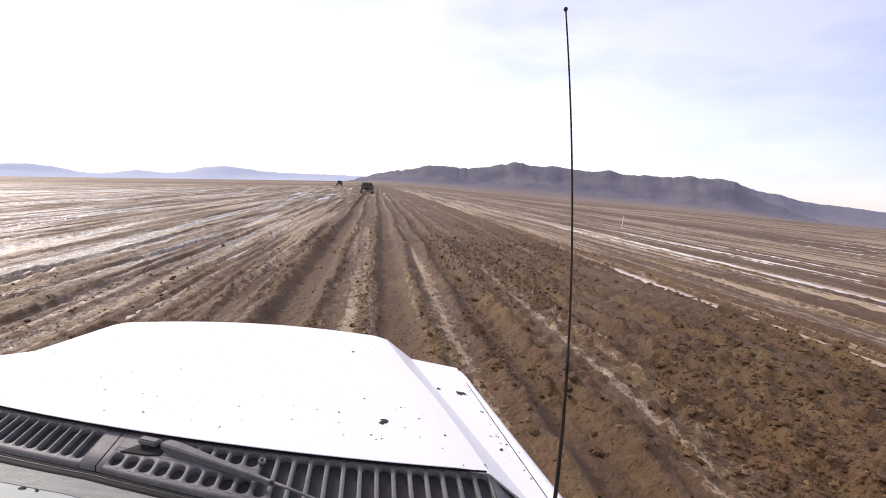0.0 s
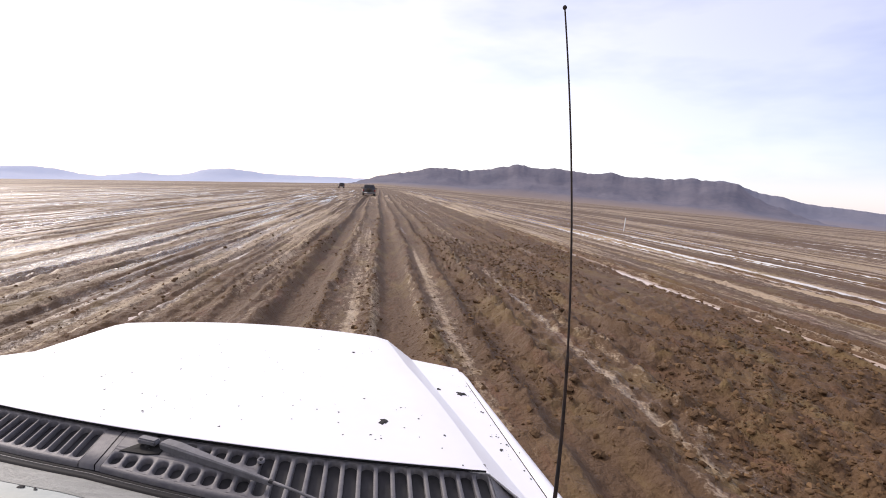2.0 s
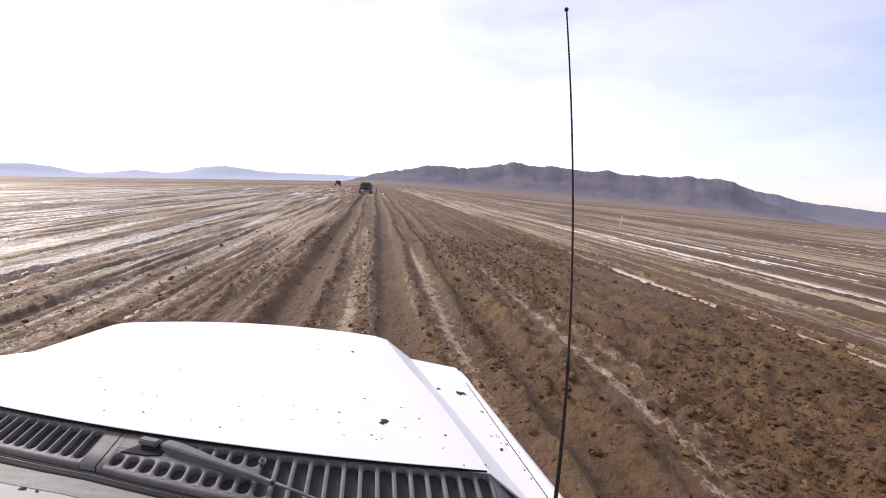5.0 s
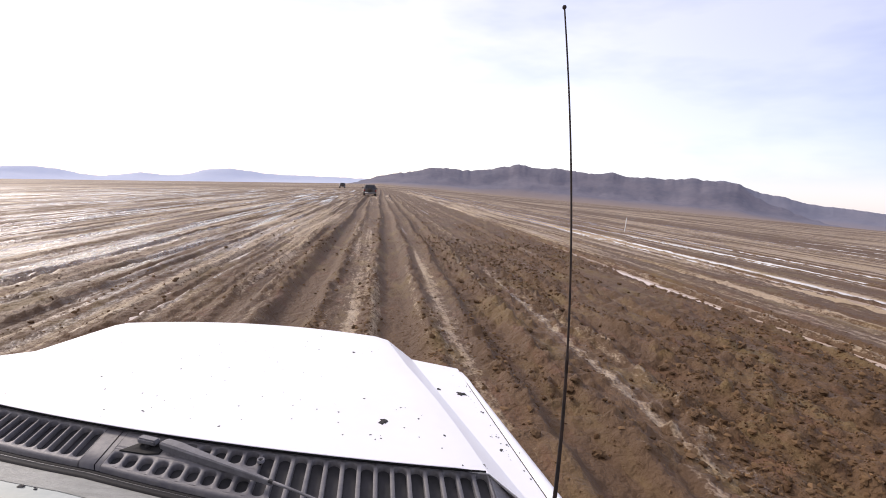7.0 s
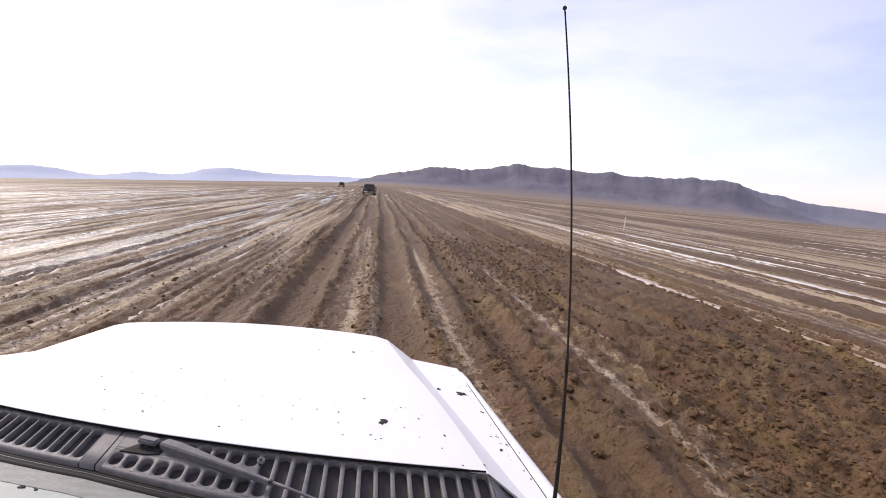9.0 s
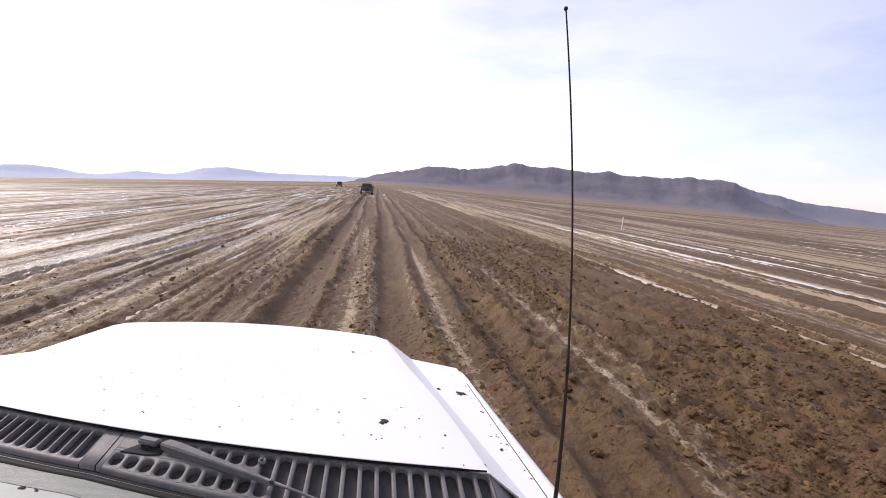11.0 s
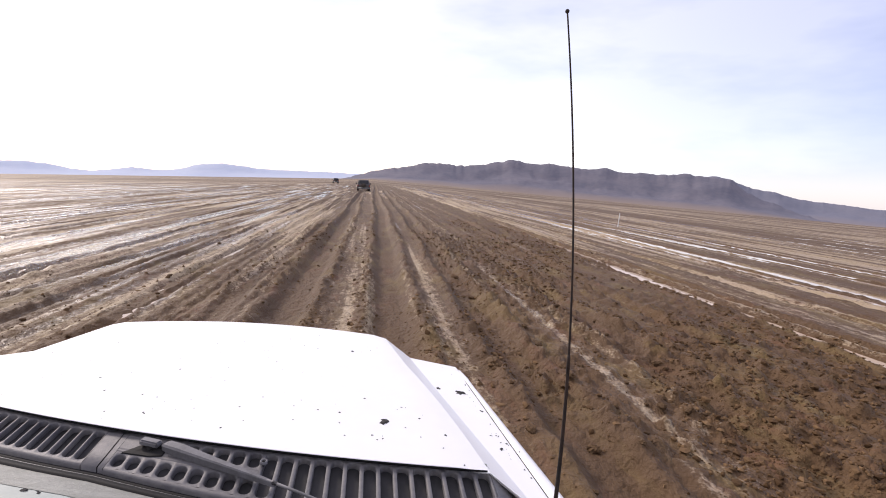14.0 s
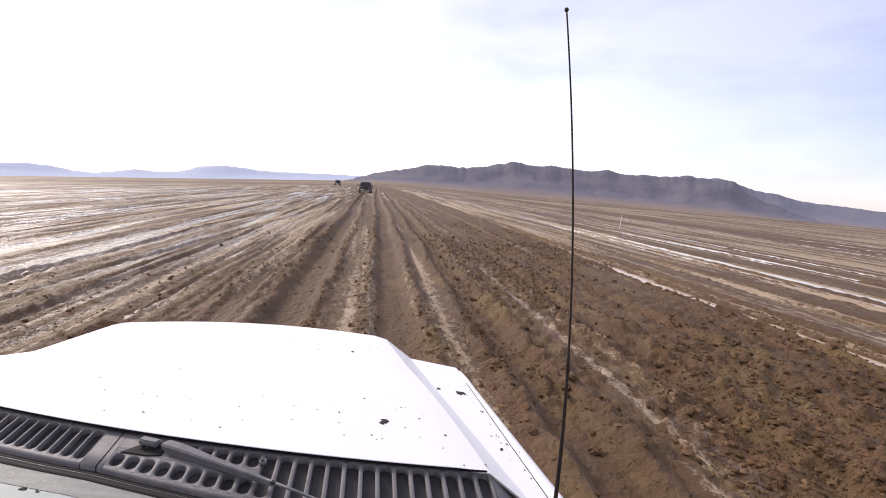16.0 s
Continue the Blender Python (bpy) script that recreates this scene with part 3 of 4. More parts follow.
def slot_cell(bm, u0, u1, v0, v1, width, margin):
    """A piece of panel with one long round-ended slot through it."""
    cu, cv, hu, hv = (u0 + u1) / 2, (v0 + v1) / 2, (u1 - u0) / 2, (v1 - v0) / 2
    r = width / 2
    L = hv - margin - r
    ring_in, ring_out = [], []
    for k in range(24):
        a = (k + 0.5) / 24 * math.tau
        c, s = math.cos(a), math.sin(a)
        pu, pv = r * c, r * s + (L if s > 0 else -L)
        ring_in.append((cu + pu, cv + pv))
        if abs(s) > 0.55 and abs(c) > 0.45:
            q = (math.copysign(hu, c), math.copysign(hv, s))
        elif abs(s) > 0.72:
            q = (c / 0.5 * hu * 0.9, math.copysign(hv, s))
        else:
            q = (math.copysign(hu, c), pv)
        ring_out.append((cu + q[0], cv + q[1]))
    lay = [[cowl(u, v) for u, v in ring_out]]
    grow = 1.09
    lay.append([cowl(cu + (u - cu) * grow, cv + (v - cv) * (1 + 0.14 * r / max(hv, 1e-6))) for u, v in ring_in])
    lay.append([cowl(u, v, -0.002) for u, v in ring_in])
    lay.append([cowl(u, v, -0.016) for u, v in ring_in])
    sheet(bm, lay, close=True)


def build_cowl(x0, x1, pitch, open_part, rows_of):
    """A panel of two rails with a row of round-ended louvres between them."""
    bm = bmesh.new()
    us = np.linspace(x0, x1, 40)
    sheet(bm, [[cowl(u, v * cowl_depth(u), dz) for u in us] for v, dz in ((-0.26, -0.03), (-0.26, 0.0), (-0.11, 0.0))])
    sheet(bm, [[cowl(u, v * cowl_depth(u), dz) for u in us] for v, dz in ((1.0, 0.0), (1.05, 0.0), (1.08, -0.004), (1.09, -0.03))])
    panel = truck_part("cowl_panel", bm, PLASTIC, label="dark grey plastic louvred cowl panel")
    n = round((x1 - x0) / pitch)
    w = (x1 - x0) / n
    for k in range(n):
        u0, u1 = x0 + k * w, x0 + (k + 1) * w
        d = cowl_depth((u0 + u1) / 2)
        for a, b in rows_of((u0 + u1) / 2):
            bm = bmesh.new()
            slot_cell(bm, u0, u1, a * d, b * d, w * open_part, 0.007)
            truck_part("louvre", bm, PLASTIC, panel)
    return panel


def cowl_strip(name, u0, u1, bands, material, parent=None, label=""):
    """A plain piece of the cowl between two places along it, through bands of depth and height."""
    bm = bmesh.new()
    us = np.linspace(u0, u1, 14)
    sheet(bm, [[cowl(u, v * cowl_depth(u), dz) for u in us] for v, dz in bands])
    return truck_part(name, bm, material, parent, label)


PLATE_END = -0.535 + 3 * 0.81 / 23
build_cowl(-1.24, -0.589, 0.031, 0.85, lambda u: [(-0.11, 1.0)])
right_panel = build_cowl(-0.535, 0.275, 0.0352, 0.74, lambda u: [(0.50, 1.0)] if u < PLATE_END else [(-0.11, 0.38), (0.50, 1.0)] if u < -0.22 else [(-0.11, 1.0)])
cowl_strip("spindle_plate", -0.535, PLATE_END, ((-0.11, 0.0), (0.2, 0.0), (0.38, 0.0)), PLASTIC, right_panel)
cowl_strip("cowl_rib", -0.535, -0.218, ((0.375, -0.004), (0.38, 0.0), (0.50, 0.0), (0.505, -0.004)), PLASTIC, right_panel)
for u0, u1 in ((-0.588, -0.551), (-0.548, -0.536)):
    cowl_strip("joint_plate", u0, u1, ((-0.26, -0.03), (-0.26, 0.0), (0.0, 0.0), (0.3, 0.0), (0.6, 0.0), (1.06, 0.0), (1.09, -0.03)), PLASTIC)
bm = bmesh.new()
us = np.linspace(0.276, 0.345, 10)
sheet(bm, [[cowl(u, v * 0.16 + (u - 0.276) * 1.3, -(u - 0.276) * 0.55 + lift * (1 - (u - 0.276) / 0.069)) for u in us] for v, lift in ((-0.2, -0.03), (-0.2, 0.0), (0.0, 0.0), (0.4, 0.0), (0.8, 0.0), (1.2, 0.0))])
truck_part("cowl_end", bm, PLASTIC)
bm = bmesh.new()
us = np.linspace(-1.24, 0.275, 30)
sheet(bm, [[cowl(u, v, -0.014) for u in us] for v in (-0.045, 0.03, 0.11)])
truck_part("cowl_tray", bm, TRAY)

# dark raised patch in place of the shaded recess round the wiper's spindle, running out to a point
bm = bmesh.new()
outline = [(-0.523, 0.058), (-0.512, 0.046), (-0.480, 0.012), (-0.440, 0.006), (-0.428, 0.020), (-0.432, 0.048), (-0.460, 0.056)]
sheet(bm, [[cowl(-0.462 + (u + 0.462) * g, 0.036 + (v - 0.036) * g, dz) for u, v in outline] for g, dz in ((1.0, 0.0005), (0.95, 0.003), (0.55, 0.0035), (0.05, 0.0015))], smooth=False, close=True)
truck_part("spindle_recess_shade", bm, RUBBER, right_panel)


# ---- windshield, its gasket and trim ----
def glass_point(x, q, lift=0.0):
    """q from 0 at the cowl to 1 at the roof."""
    a = Vector(cowl(x, 1.10 * cowl_depth(x), -0.016))
    b = Vector((AXIS + (x - AXIS) * 0.86, 0.01, 1.70))
    p = a.lerp(b, q)
    p.z = a.z + (b.z - a.z) * (0.5 * q + 0.5 * q * q)
    return tuple(p + Vector((0, 0.3, 0.95)) * lift)


us = np.linspace(-1.24, 0.34, 40)
bm = bmesh.new()
sheet(bm, [[glass_point(u, q, l) for u in us] for q, l in ((-0.012, 0.0), (-0.010, 0.005), (0.010, 0.006), (0.011, 0.002), (0.016, 0.002), (0.017, 0.006), (0.032, 0.005), (0.034, 0.0))])
truck_part("gasket", bm, RUBBER)
bm = bmesh.new()
sheet(bm, [[glass_point(u, q, l) for u in us] for q, l in ((0.0115, 0.002), (0.0120, 0.0045), (0.0135, 0.0045), (0.014, 0.002))])
truck_part("trim_strip", bm, TRIM, label="thin bright trim strip")
bm = bmesh.new()
sheet(bm, [[glass_point(u, q) for u in us] for q in np.linspace(0.0, 1.0, 9)])
windshield = truck_part("windshield", bm, GLASS)
# strip laid on the glass as the cowl's painted reflection
bm = bmesh.new()
sheet(bm, [[glass_point(u, q, 0.0012) for u in us] for q in (0.034, 0.06, 0.085, 0.104)])
truck_part("lower_band", bm, BAND, windshield, "grey-green band along the glass's foot, a painted reflection of the cowl")


for u, q, size in ((-0.630, 0.112, 0.006), (-0.598, 0.112, 0.003), (-0.604, 0.106, 0.0022)):
    bm = bmesh.new()
    p = Vector(glass_point(u, q, 0.001))
    bmesh.ops.create_icosphere(bm, subdivisions=2, radius=size, matrix=Matrix.Translation(p) @ Matrix.Diagonal((1.2, 0.9, 0.35, 1)))
    truck_part("mud_fleck", bm, DRYMUD, windshield)


# ---- wiper ----
def build_wiper():
    """A spindle with its cap, and beside it the sprung arm that tapers to a thin flat rod."""
    cap, a, b = Vector((-0.466, 1.092, 1.246)), Vector((-0.438, 1.090, 1.244)), Vector((-0.175, 0.932, 1.249))
    d = (b - a).normalized()
    side = d.cross(Vector((0, 0, 1))).normalized()
    up = Vector((0, 0, 1))
    bm = bmesh.new()
    rows = []
    for t, w, h in ((0.0, 0.009, 0.010), (0.03, 0.0130, 0.014), (0.16, 0.0132, 0.015), (0.45, 0.0092, 0.012), (0.8, 0.0055, 0.009), (0.97, 0.0036, 0.006), (1.0, 0.0028, 0.005)):
        c = a.lerp(b, t)
        rows.append([c - side * w - up * 0.004, c - side * w + up * h * 0.75, c - side * w * 0.72 + up * h, c + side * w * 0.72 + up * h, c + side * w + up * h * 0.75, c + side * w - up * 0.004])
    vs = sheet(bm, rows, smooth=False, close=True)
    bm.faces.new(vs[0][::-1])
    bm.faces.new(vs[-1])
    arm = truck_part("wiper_arm", bm, ARM, label="grey metal wiper arm")
    turn = Matrix.Rotation(math.atan2(d.y, d.x) + 0.15, 4, "Z")
    bm = bmesh.new()
    box(bm, (-0.026, -0.0095, 0.002), (0.022, 0.0095, 0.015), 0.003, Matrix.Translation(cap) @ turn)
    truck_part("pivot_cap", bm, ARM, arm)
    bm = bmesh.new()
    tube(bm, [cap - up * 0.045, cap + up * 0.004], [0.012, 0.010])
    truck_part("spindle", bm, RUBBER, arm)
    bm = bmesh.new()
    box(bm, (-0.012, -0.0045, -0.004), (0.012, 0.0045, 0.008), 0.002, Matrix.Translation(a + Vector((-0.008, -0.004, 0))) @ turn)
    truck_part("hinge", bm, RUBBER, arm)
    bm = bmesh.new()
    tube(bm, [a.lerp(b, 0.94) + up * 0.004, b + d * 0.05 + up * 0.002, b + d * 0.16 - up * 0.004, b + d * 0.26], [0.0035, 0.0028, 0.0028, 0.0028], 8)
    truck_part("wiper_rod", bm, ARM, arm)
    bm = bmesh.new()
    box(bm, (-0.006, -0.0042, 0.0), (0.006, 0.0042, 0.0065), 0.0015, Matrix.Translation(b + up * 0.0005) @ turn)
    truck_part("rod_clip", bm, TRAY, arm)


build_wiper()


def build_nozzle(x, v):
    """A washer jet: a short ring with a stub on the cowl."""
    c = Vector(cowl(x, v, 0.004))
    bm = bmesh.new()
    ring = []
    for k in range(16):
        a = k / 16 * math.tau
        out = Vector((math.cos(a), math.sin(a), 0))
        ring.append([c + out * 0.0085, c + out * 0.0080 + Vector((0, 0, 0.006)), c + out * 0.0050 + Vector((0, 0, 0.006)), c + out * 0.0048 - Vector((0, 0, 0.004))])
    sheet(bm, ring + [ring[0]])
    nozzle = truck_part("washer_nozzle", bm, ARM)
    bm = bmesh.new()
    tube(bm, [c - Vector((0, 0.002, 0.004)), c + Vector((0, -0.004, 0.008))], [0.0032, 0.0024], 8)
    truck_part("jet", bm, RUBBER, nozzle)


build_nozzle(-0.213, 0.030)


# ---- whip antenna ----
def build_antenna():
    bm = bmesh.new()
    pts, rad = [], []
    for k in range(37):
        t = k / 36
        pts.append((0.393 + 0.043 * t - 0.107 * t * t, 0.90, 1.15 + 1.027 * t))
        rad.append(0.0048 - 0.0046 * t if t < 0.36 else 0.0024 - 0.0009 * (t - 0.36) / 0.64)
    tube(bm, pts, rad, 10)
    whip = truck_part("antenna", bm, WHIP, label="thin black whip antenna, slightly bent")
    bm = bmesh.new()
    bmesh.ops.create_uvsphere(bm, u_segments=12, v_segments=8, radius=0.0040, matrix=Matrix.Translation(pts[-1]))
    truck_part("tip", bm, WHIP, whip)
    bm = bmesh.new()
    tube(bm, [pts[12], pts[13], Vector(pts[13]) + Vector((0, 0, 0.012))], [0.0036, 0.0036, 0.0026], 10)
    truck_part("ferrule", bm, WHIP, whip)
    bm = bmesh.new()
    tube(bm, [(0.393, 0.90, 1.12), (0.393, 0.90, 1.19), (0.393, 0.90, 1.20)], [0.02, 0.017, 0.009])
    truck_part("base", bm, RUBBER, whip)


build_antenna()


# ---- dried mud on the hood ----
def splat(rnd, x, y, z, size, tall=0.25):
    bm = bmesh.new()
    n = 14
    ring = []
    for k in range(n):
        r = size * (0.5 + 0.95 * rnd.random())
        a = k / n * math.tau
        ring.append((x + r * math.cos(a), y + 1.25 * r * math.sin(a)))
    rows = [[(px, py, z(px, py) - 0.001) for px, py in ring], [(x + (px - x) * 0.7, y + (py - y) * 0.7, z(px, py) + 0.64 * tall * size) for px, py in ring], [(x + (px - x) * 0.25, y + (py - y) * 0.25, z(x, y) + tall * size) for px, py in ring]]
    vs = sheet(bm, rows, close=True)
    bm.faces.new(vs[-1])
    return bm


def flange_level(x, y):
    return 1.180 - 0.04 * (y - 1)


spot_rnd = random.Random(5)
SPLATS = [(0.047, 1.199, 0.0125), (0.313, 1.553, 0.0175), (0.311, 1.146, 0.0125), (-0.056, 1.794, 0.0075), (0.343, 1.246, 0.0060), (0.353, 1.170, 0.0075), (0.255, 1.789, 0.006), (0.254, 1.418, 0.007), (0.222, 1.46, 0.006)]
for sx, sy, size in SPLATS:
    truck_part("mud_splat", splat(spot_rnd, sx, sy, flange_level if sx > AXIS + shoulder_low(sy) - 0.02 else hood_top, size), DRYMUD, hood)
FLECKS = [(0.14, 1.228), (0.099, 1.171), (0.133, 1.122), (0.182, 1.071), (0.197, 1.139), (0.219, 0.998), (0.04, 1.106), (0.027, 1.101), (0.015, 1.123), (-0.05, 1.119), (-0.181, 1.198), (-0.127, 1.262), (-0.07, 1.248), (-0.066, 1.186), (-0.006, 1.348), (0.096, 1.296), (-0.771, 1.497), (-0.703, 1.533), (-0.709, 1.393), (-0.553, 1.338), (-0.417, 1.192), (-0.546, 1.241), (-0.461, 1.317), (-0.416, 1.461), (-0.946, 1.38), (-0.575, 1.562), (-0.339, 1.151), (-0.298, 1.189), (0.251, 1.746), (0.267, 1.735), (0.218, 1.659), (0.339, 1.513), (0.357, 1.407), (0.36, 1.32), (0.298, 1.295), (0.344, 1.246), (0.358, 1.176), (0.365, 1.122), (0.362, 1.207), (0.369, 1.048), (0.386, 1.072), (0.399, 1.158)]
for sx, sy in FLECKS:
    size = spot_rnd.choice((0.0017, 0.0021, 0.0026, 0.0033))
    truck_part("mud_fleck", splat(spot_rnd, sx, sy, flange_level if sx > AXIS + shoulder_low(sy) - 0.02 else hood_top, size), DRYMUD, hood)


def build_specks():
    rnd = random.Random(21)
    bm = bmesh.new()
    for k in range(130):
        if k % 5 > 1:
            y = rnd.uniform(1.05, 2.05)
            x = AXIS + rnd.uniform(-0.95, 1.0) * shoulder_high(y)
            if x > 0.15 and rnd.random() < 0.3:
                continue
            if y < hood_back(x) + 0.03 or y > hood_front(x) - 0.05:
                continue
            lev = hood_top
        else:
            y = rnd.uniform(1.0, 1.85)
            x = AXIS + rnd.uniform(shoulder_low(y) + 0.01, seam(y) - 0.01)
            lev = flange_level
        s = rnd.choice((0.0010, 0.0013, 0.0016, 0.0020, 0.0026))
        one = splat(rnd, x, y, lev, s)
        me = bpy.data.meshes.new("speck")
        one.to_mesh(me)
        one.free()
        bm.from_mesh(me)
        bpy.data.meshes.remove(me)
    ob = truck_part("mud_specks", bm, DRYMUD, hood)
    return tagged(ob, "fine dark specks of dried mud", kind="stuff")


build_specks()


# ---- the vehicle ahead ----
def build_lead_vehicle(at, turn):
    car = tagged(empty("off_road_vehicle", at), "dark muddy off-road vehicle driving ahead along the track", "car")
    car.rotation_euler = (0, 0, turn)
    bm = bmesh.new()
    rows = []
    for y, z0, z1, w in ((-2.15, 0.55, 1.05, 0.86), (-2.1, 0.45, 1.12, 0.92), (0.4, 0.42, 1.14, 0.94), (1.9, 0.45, 1.08, 0.90), (2.1, 0.55, 0.95, 0.82)):
        rows.append([(-w, y, z0), (-w * 1.02, y, (z0 + z1) / 2), (-w * 0.97, y, z1), (0, y, z1 + 0.03), (w * 0.97, y, z1), (w * 1.02, y, (z0 + z1) / 2), (w, y, z0)])
    vs = sheet(bm, rows, close=True)
    bm.faces.new(vs[0][::-1])
    bm.faces.new(vs[-1])
    part("body", bm, SUV_PAINT, car)
    bm = bmesh.new()
    rows = []
    for z, y0, y1, w in ((1.1, -2.08, 0.75, 0.90), (1.45, -2.02, 0.45, 0.82), (1.72, -1.92, 0.10, 0.72), (1.80, -1.75, -0.05, 0.60)):
        rows.append([(-w, y0, z), (0, y0 - 0.03, z), (w, y0, z), (w, (y0 + y1) / 2, z), (w, y1, z), (0, y1 + 0.03, z), (-w, y1, z), (-w, (y0 + y1) / 2, z)])
    vs = sheet(bm, rows, close=True)
    bm.faces.new(vs[-1])
    part("cabin", bm, SUV_PAINT, car)
    bm = bmesh.new()
    sheet(bm, [[(-0.68, -2.075, 1.22), (0, -2.105, 1.22), (0.68, -2.075, 1.22)], [(-0.60, -1.985, 1.66), (0, -2.015, 1.66), (0.60, -1.985, 1.66)]])
    part("rear_window", bm, SUV_GLASS, car)
    bm = bmesh.new()
    box(bm, (-0.88, -2.30, 0.50), (0.88, -2.12, 0.68), 0.03)
    part("bumper", bm, TRIM, car)
    for s in (-1, 1):
        bm = bmesh.new()
        box(bm, (s * 0.84 - 0.07, -2.19, 0.80), (s * 0.84 + 0.07, -2.13, 1.05), 0.02)
        part("tail_lamp", bm, LAMP_RED, car)
        bm = bmesh.new()
        box(bm, (s * 1.06 - 0.10, 0.42, 1.12), (s * 1.06 + 0.10, 0.50, 1.32), 0.02)
        part("door_mirror", bm, SUV_PAINT, car)
        for wy in (-1.35, 1.35):
            bm = bmesh.new()
            prof = [(0.05, -0.13), (0.32, -0.14), (0.37, -0.11), (0.39, 0.0), (0.37, 0.11), (0.32, 0.14), (0.05, 0.13)]
            sheet(bm, [[(s * 0.82 + w, wy + r * math.cos(k * math.tau / 24), 0.37 + r * math.sin(k * math.tau / 24)) for k in range(24)] for r, w in prof], close=True)
            tyre = part("tyre", bm, TYRE, car)
            bm = bmesh.new()
            sheet(bm, [[(s * 0.82 + s * w, wy + r * math.cos(k * math.tau / 24), 0.37 + r * math.sin(k * math.tau / 24)) for k in range(24)] for r, w in ((0.23, 0.139), (0.20, 0.11), (0.08, 0.12), (0.01, 0.13))], close=True)
            part("rim", bm, RIM, tyre)
    bm = bmesh.new()
    prof = [(0.02, -0.10), (0.30, -0.10), (0.34, -0.04), (0.34, 0.04), (0.30, 0.10), (0.02, 0.10)]
    sheet(bm, [[(r * math.cos(k * math.tau / 24), -2.26 + w, 0.98 + r * math.sin(k * math.tau / 24)) for k in range(24)] for r, w in prof], close=True)
    part("spare_wheel", bm, TYRE, car)
    bm = bmesh.new()
    box(bm, (-0.72, -2.325, 0.55), (-0.28, -2.300, 0.66), 0.006)
    part("number_plate", bm, STAKE, car, "blank pale number plate")
    return car


LEAD_X, LEAD_Y = -1.3, 76.0
lead_z = float(plain(np.array([[LEAD_X]]), np.array([[LEAD_Y]]))[0][0, 0])
lead = build_lead_vehicle((LEAD_X, LEAD_Y, lead_z - 0.02), radians(2))
far_z = float(plain(np.array([[-12.5]]), np.array([[175.0]]))[0][0, 0])
tagged(copy_thing(lead, pose(-12.5, 175.0, far_z, 0, 0, 8)), "dark off-road vehicle far off on the plain")


# ---- marker stake on the plain ----
def build_stake(x, y):
    z = float(plain(np.array([[x]]), np.array([[y]]))[0][0, 0])
    bm = bmesh.new()
    box(bm, (-0.03, -0.02, -0.1), (0.03, 0.02, 0.95), 0.005)
    ob = part("marker_stake", bm, STAKE)
    ob.location, ob.rotation_euler = (x, y, z), (0.03, 0.05, 0.3)
    return tagged(ob, "thin white wooden stake standing in the mud", "stake")


build_stake(17.5, 33.0)


# ---- clods thrown up beside the ruts ----
def clod_form(level):
    """Points and triangles of a ball to be knocked out of shape: coarse for crumbs, finer for lumps."""
    t = bmesh.new()
    if level:
        bmesh.ops.create_icosphere(t, subdivisions=level, radius=1.0)
    else:
        bmesh.ops.create_cone(t, cap_ends=True, segments=4, radius1=1.0, radius2=0.55, depth=1.2)
        bmesh.ops.triangulate(t, faces=t.faces)
    t.verts.ensure_lookup_table()
    points, faces = np.array([v.co[:] for v in t.verts]), np.array([[v.index for v in f.verts] for f in t.faces])
    t.free()
    return points, faces


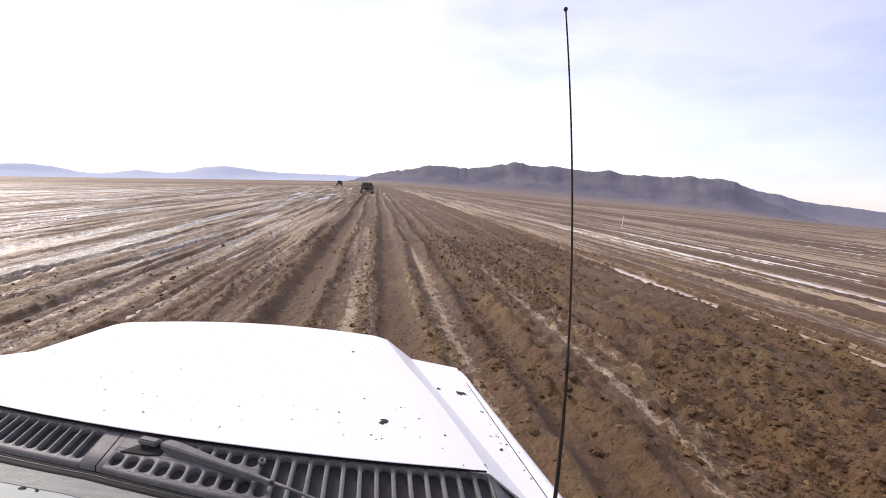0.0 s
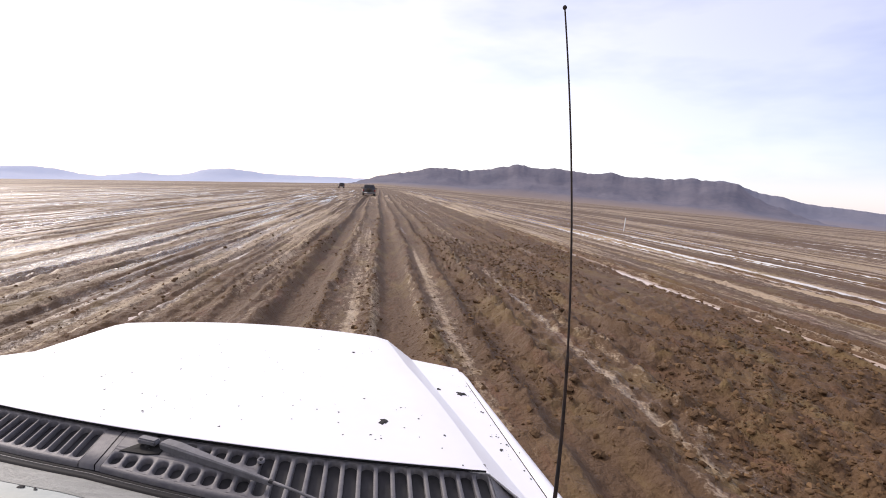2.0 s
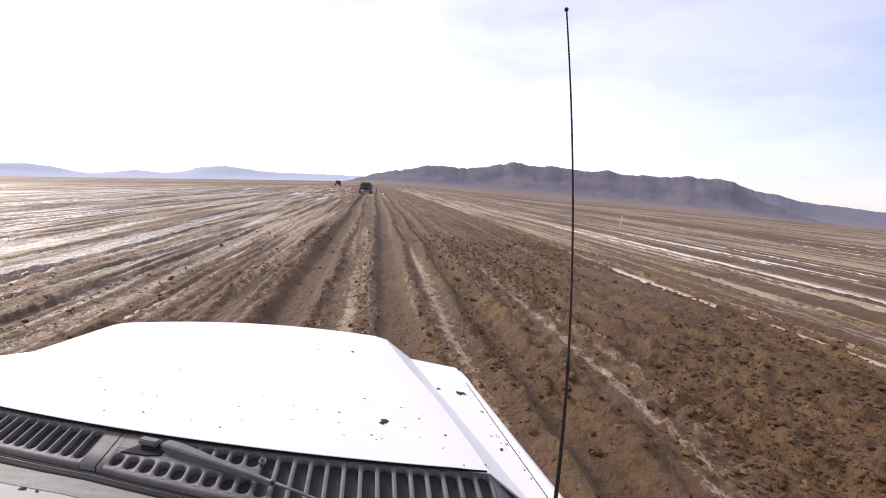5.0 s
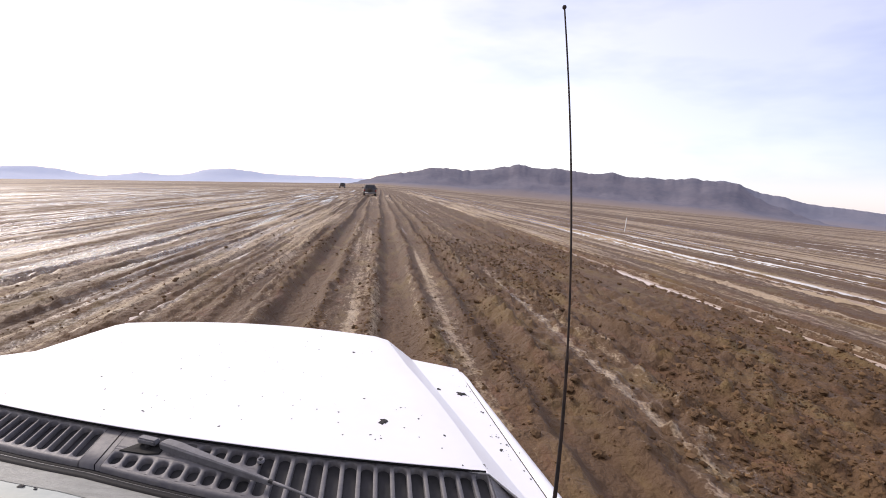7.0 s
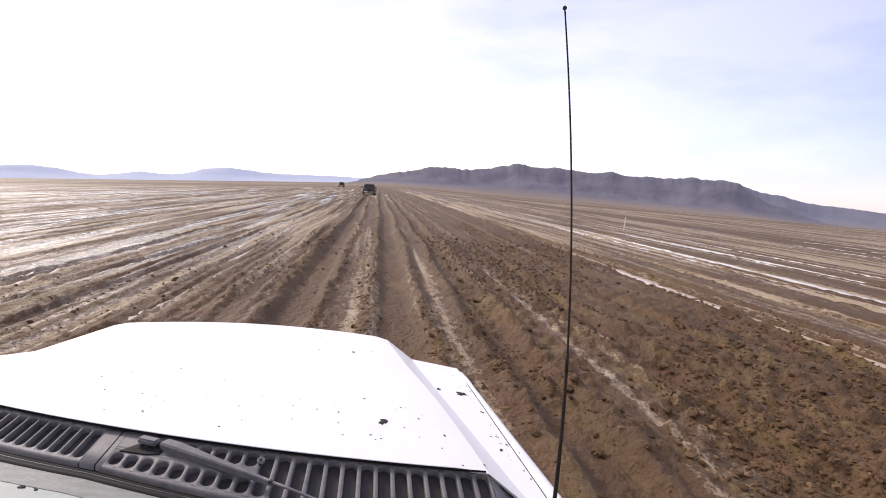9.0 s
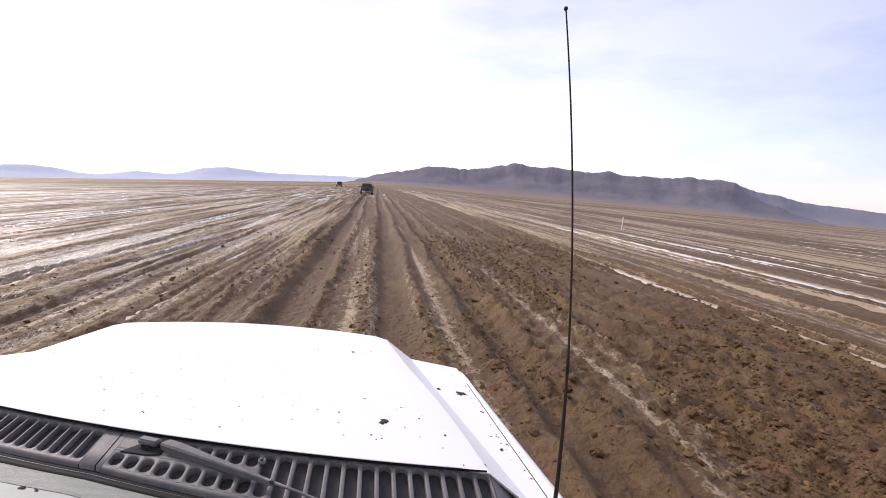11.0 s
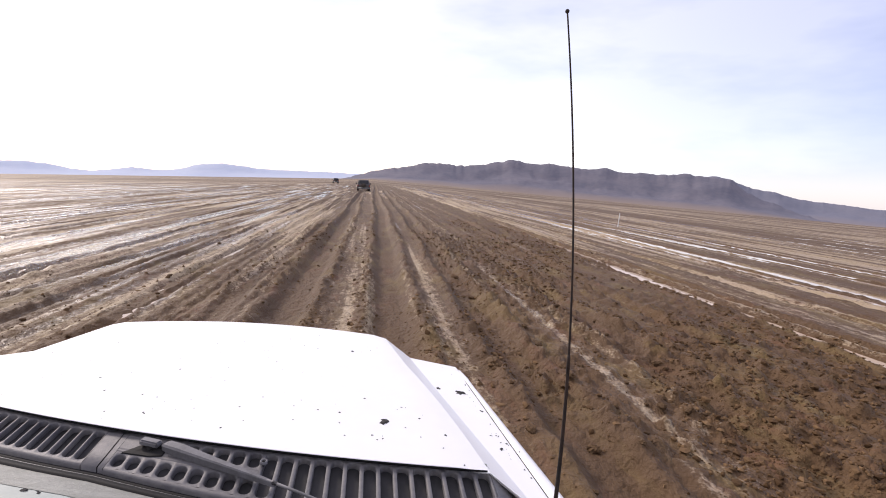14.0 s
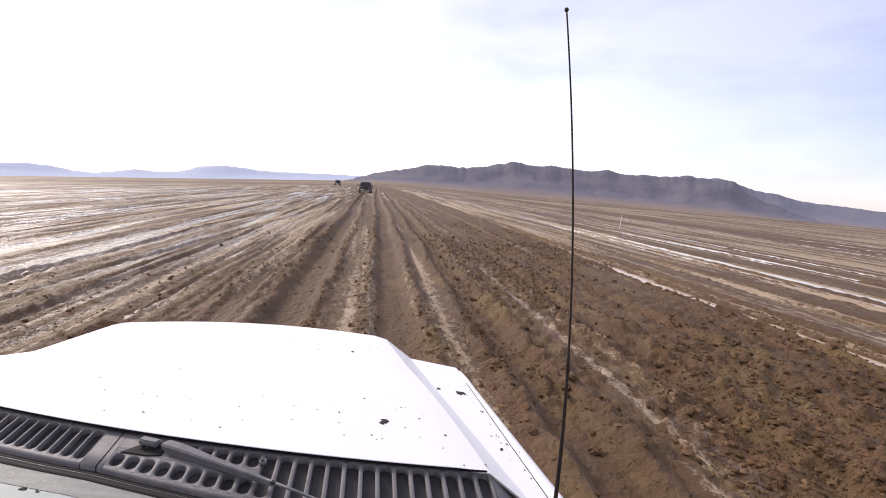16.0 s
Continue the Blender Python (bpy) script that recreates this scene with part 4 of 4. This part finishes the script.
def build_clods(name, tries, x0, x1, y0, y1, lo, hi, level, seed, label):
    rs = np.random.RandomState(seed)
    x = rs.uniform(x0, x1, tries)
    y = y0 + (y1 - y0) * rs.rand(tries) ** 1.6
    thrown, churn = worn(x[None, :], y[None, :])[4:]
    likely = (0.10 - 0.06 * smooth(-x, 1.5, 3.0) + 0.75 * churn[0] + 0.6 * thrown[0] * (1 - 0.75 * smooth(-x, 1.5, 3.0))) * smooth(fbm(x * 0.9 + 3, y * 0.35 + 6, 3), 0.30, 0.62)
    keep = rs.rand(tries) < likely
    x, y = x[keep], y[keep]
    z = plain(x[None, :], y[None, :])[0][0]
    bv, bf = clod_form(level)
    n = len(x)
    size = lo + (hi - lo) * rs.rand(n) ** 3.0
    sc = size[:, None] * rs.uniform(0.6, 1.4, (n, 3)) * np.array([1.1, 1.1, 0.75])
    a = rs.uniform(0, math.tau, n)
    v = bv[None] * (1 + rs.uniform(-0.30, 0.30, (n, len(bv), 1))) * sc[:, None]
    vx = v[..., 0] * np.cos(a)[:, None] - v[..., 1] * np.sin(a)[:, None] + x[:, None]
    vy = v[..., 0] * np.sin(a)[:, None] + v[..., 1] * np.cos(a)[:, None] + y[:, None]
    vz = v[..., 2] + z[:, None] + size[:, None] * 0.2
    co = np.stack([vx, vy, vz], -1).reshape(-1, 3)
    faces = (bf[None] + (np.arange(n) * len(bv))[:, None, None]).reshape(-1, 3)
    me = bpy.data.meshes.new(name)
    me.from_pydata(co.tolist(), [], faces.tolist())
    me.materials.append(CLOD)
    return tagged(new(name, me), label, "mud clods", kind="stuff")


build_clods("mud_clods", 34000, -7.0, 7.6, 2.2, 26, 0.012, 0.034, 1, 3, "dark crumbled mud clods thrown up beside the ruts")
build_clods("mud_crumbs", 150000, -7.0, 7.8, 2.2, 18, 0.004, 0.014, 0, 4, "small crumbs of mud lying over the churned silt")


def build_lumps(count):
    """The largest lumps, each lying by itself on the mud."""
    rs, rnd = np.random.RandomState(17), random.Random(17)
    meshes = []
    for k in range(7):
        points, faces = clod_form(2)
        dent = np.array([0.72 + 0.55 * noise.noise(Vector(p) * 1.6 + Vector((k * 5.0, 1, 2))) + 0.22 * rs.rand() for p in points])
        me = bpy.data.meshes.new("mud_lump")
        me.from_pydata((points * dent[:, None] * np.array([1.15, 0.95, 0.7])).tolist(), [], faces.tolist())
        me.materials.append(LUMP)
        meshes.append(me)
    made = 0
    while made < count:
        x, y = rnd.uniform(-5.0, 7.2), 2.6 + 15 * rnd.random() ** 1.5
        gx, gy = np.array([[x]]), np.array([[y]])
        thrown, churn = worn(gx, gy)[4:]
        if rnd.random() > (0.06 + 0.8 * float(churn[0, 0]) + 0.5 * float(thrown[0, 0])) * (0.3 if x < -2.0 else 1.0):
            continue
        size = 0.026 + 0.036 * rnd.random() ** 2.5
        ob = new("mud_lump", meshes[made % 7])
        ob.location = (x, y, float(plain(gx, gy)[0][0, 0]) + 0.3 * size)
        ob.rotation_euler, ob.scale = (rnd.uniform(-0.4, 0.4), rnd.uniform(-0.4, 0.4), rnd.uniform(0, 6.28)), (size, size, size)
        tagged(ob, "dark lump of wet mud lying on the churned track", "mud lump", group="lumps of mud on the track")
        made += 1


build_lumps(290)
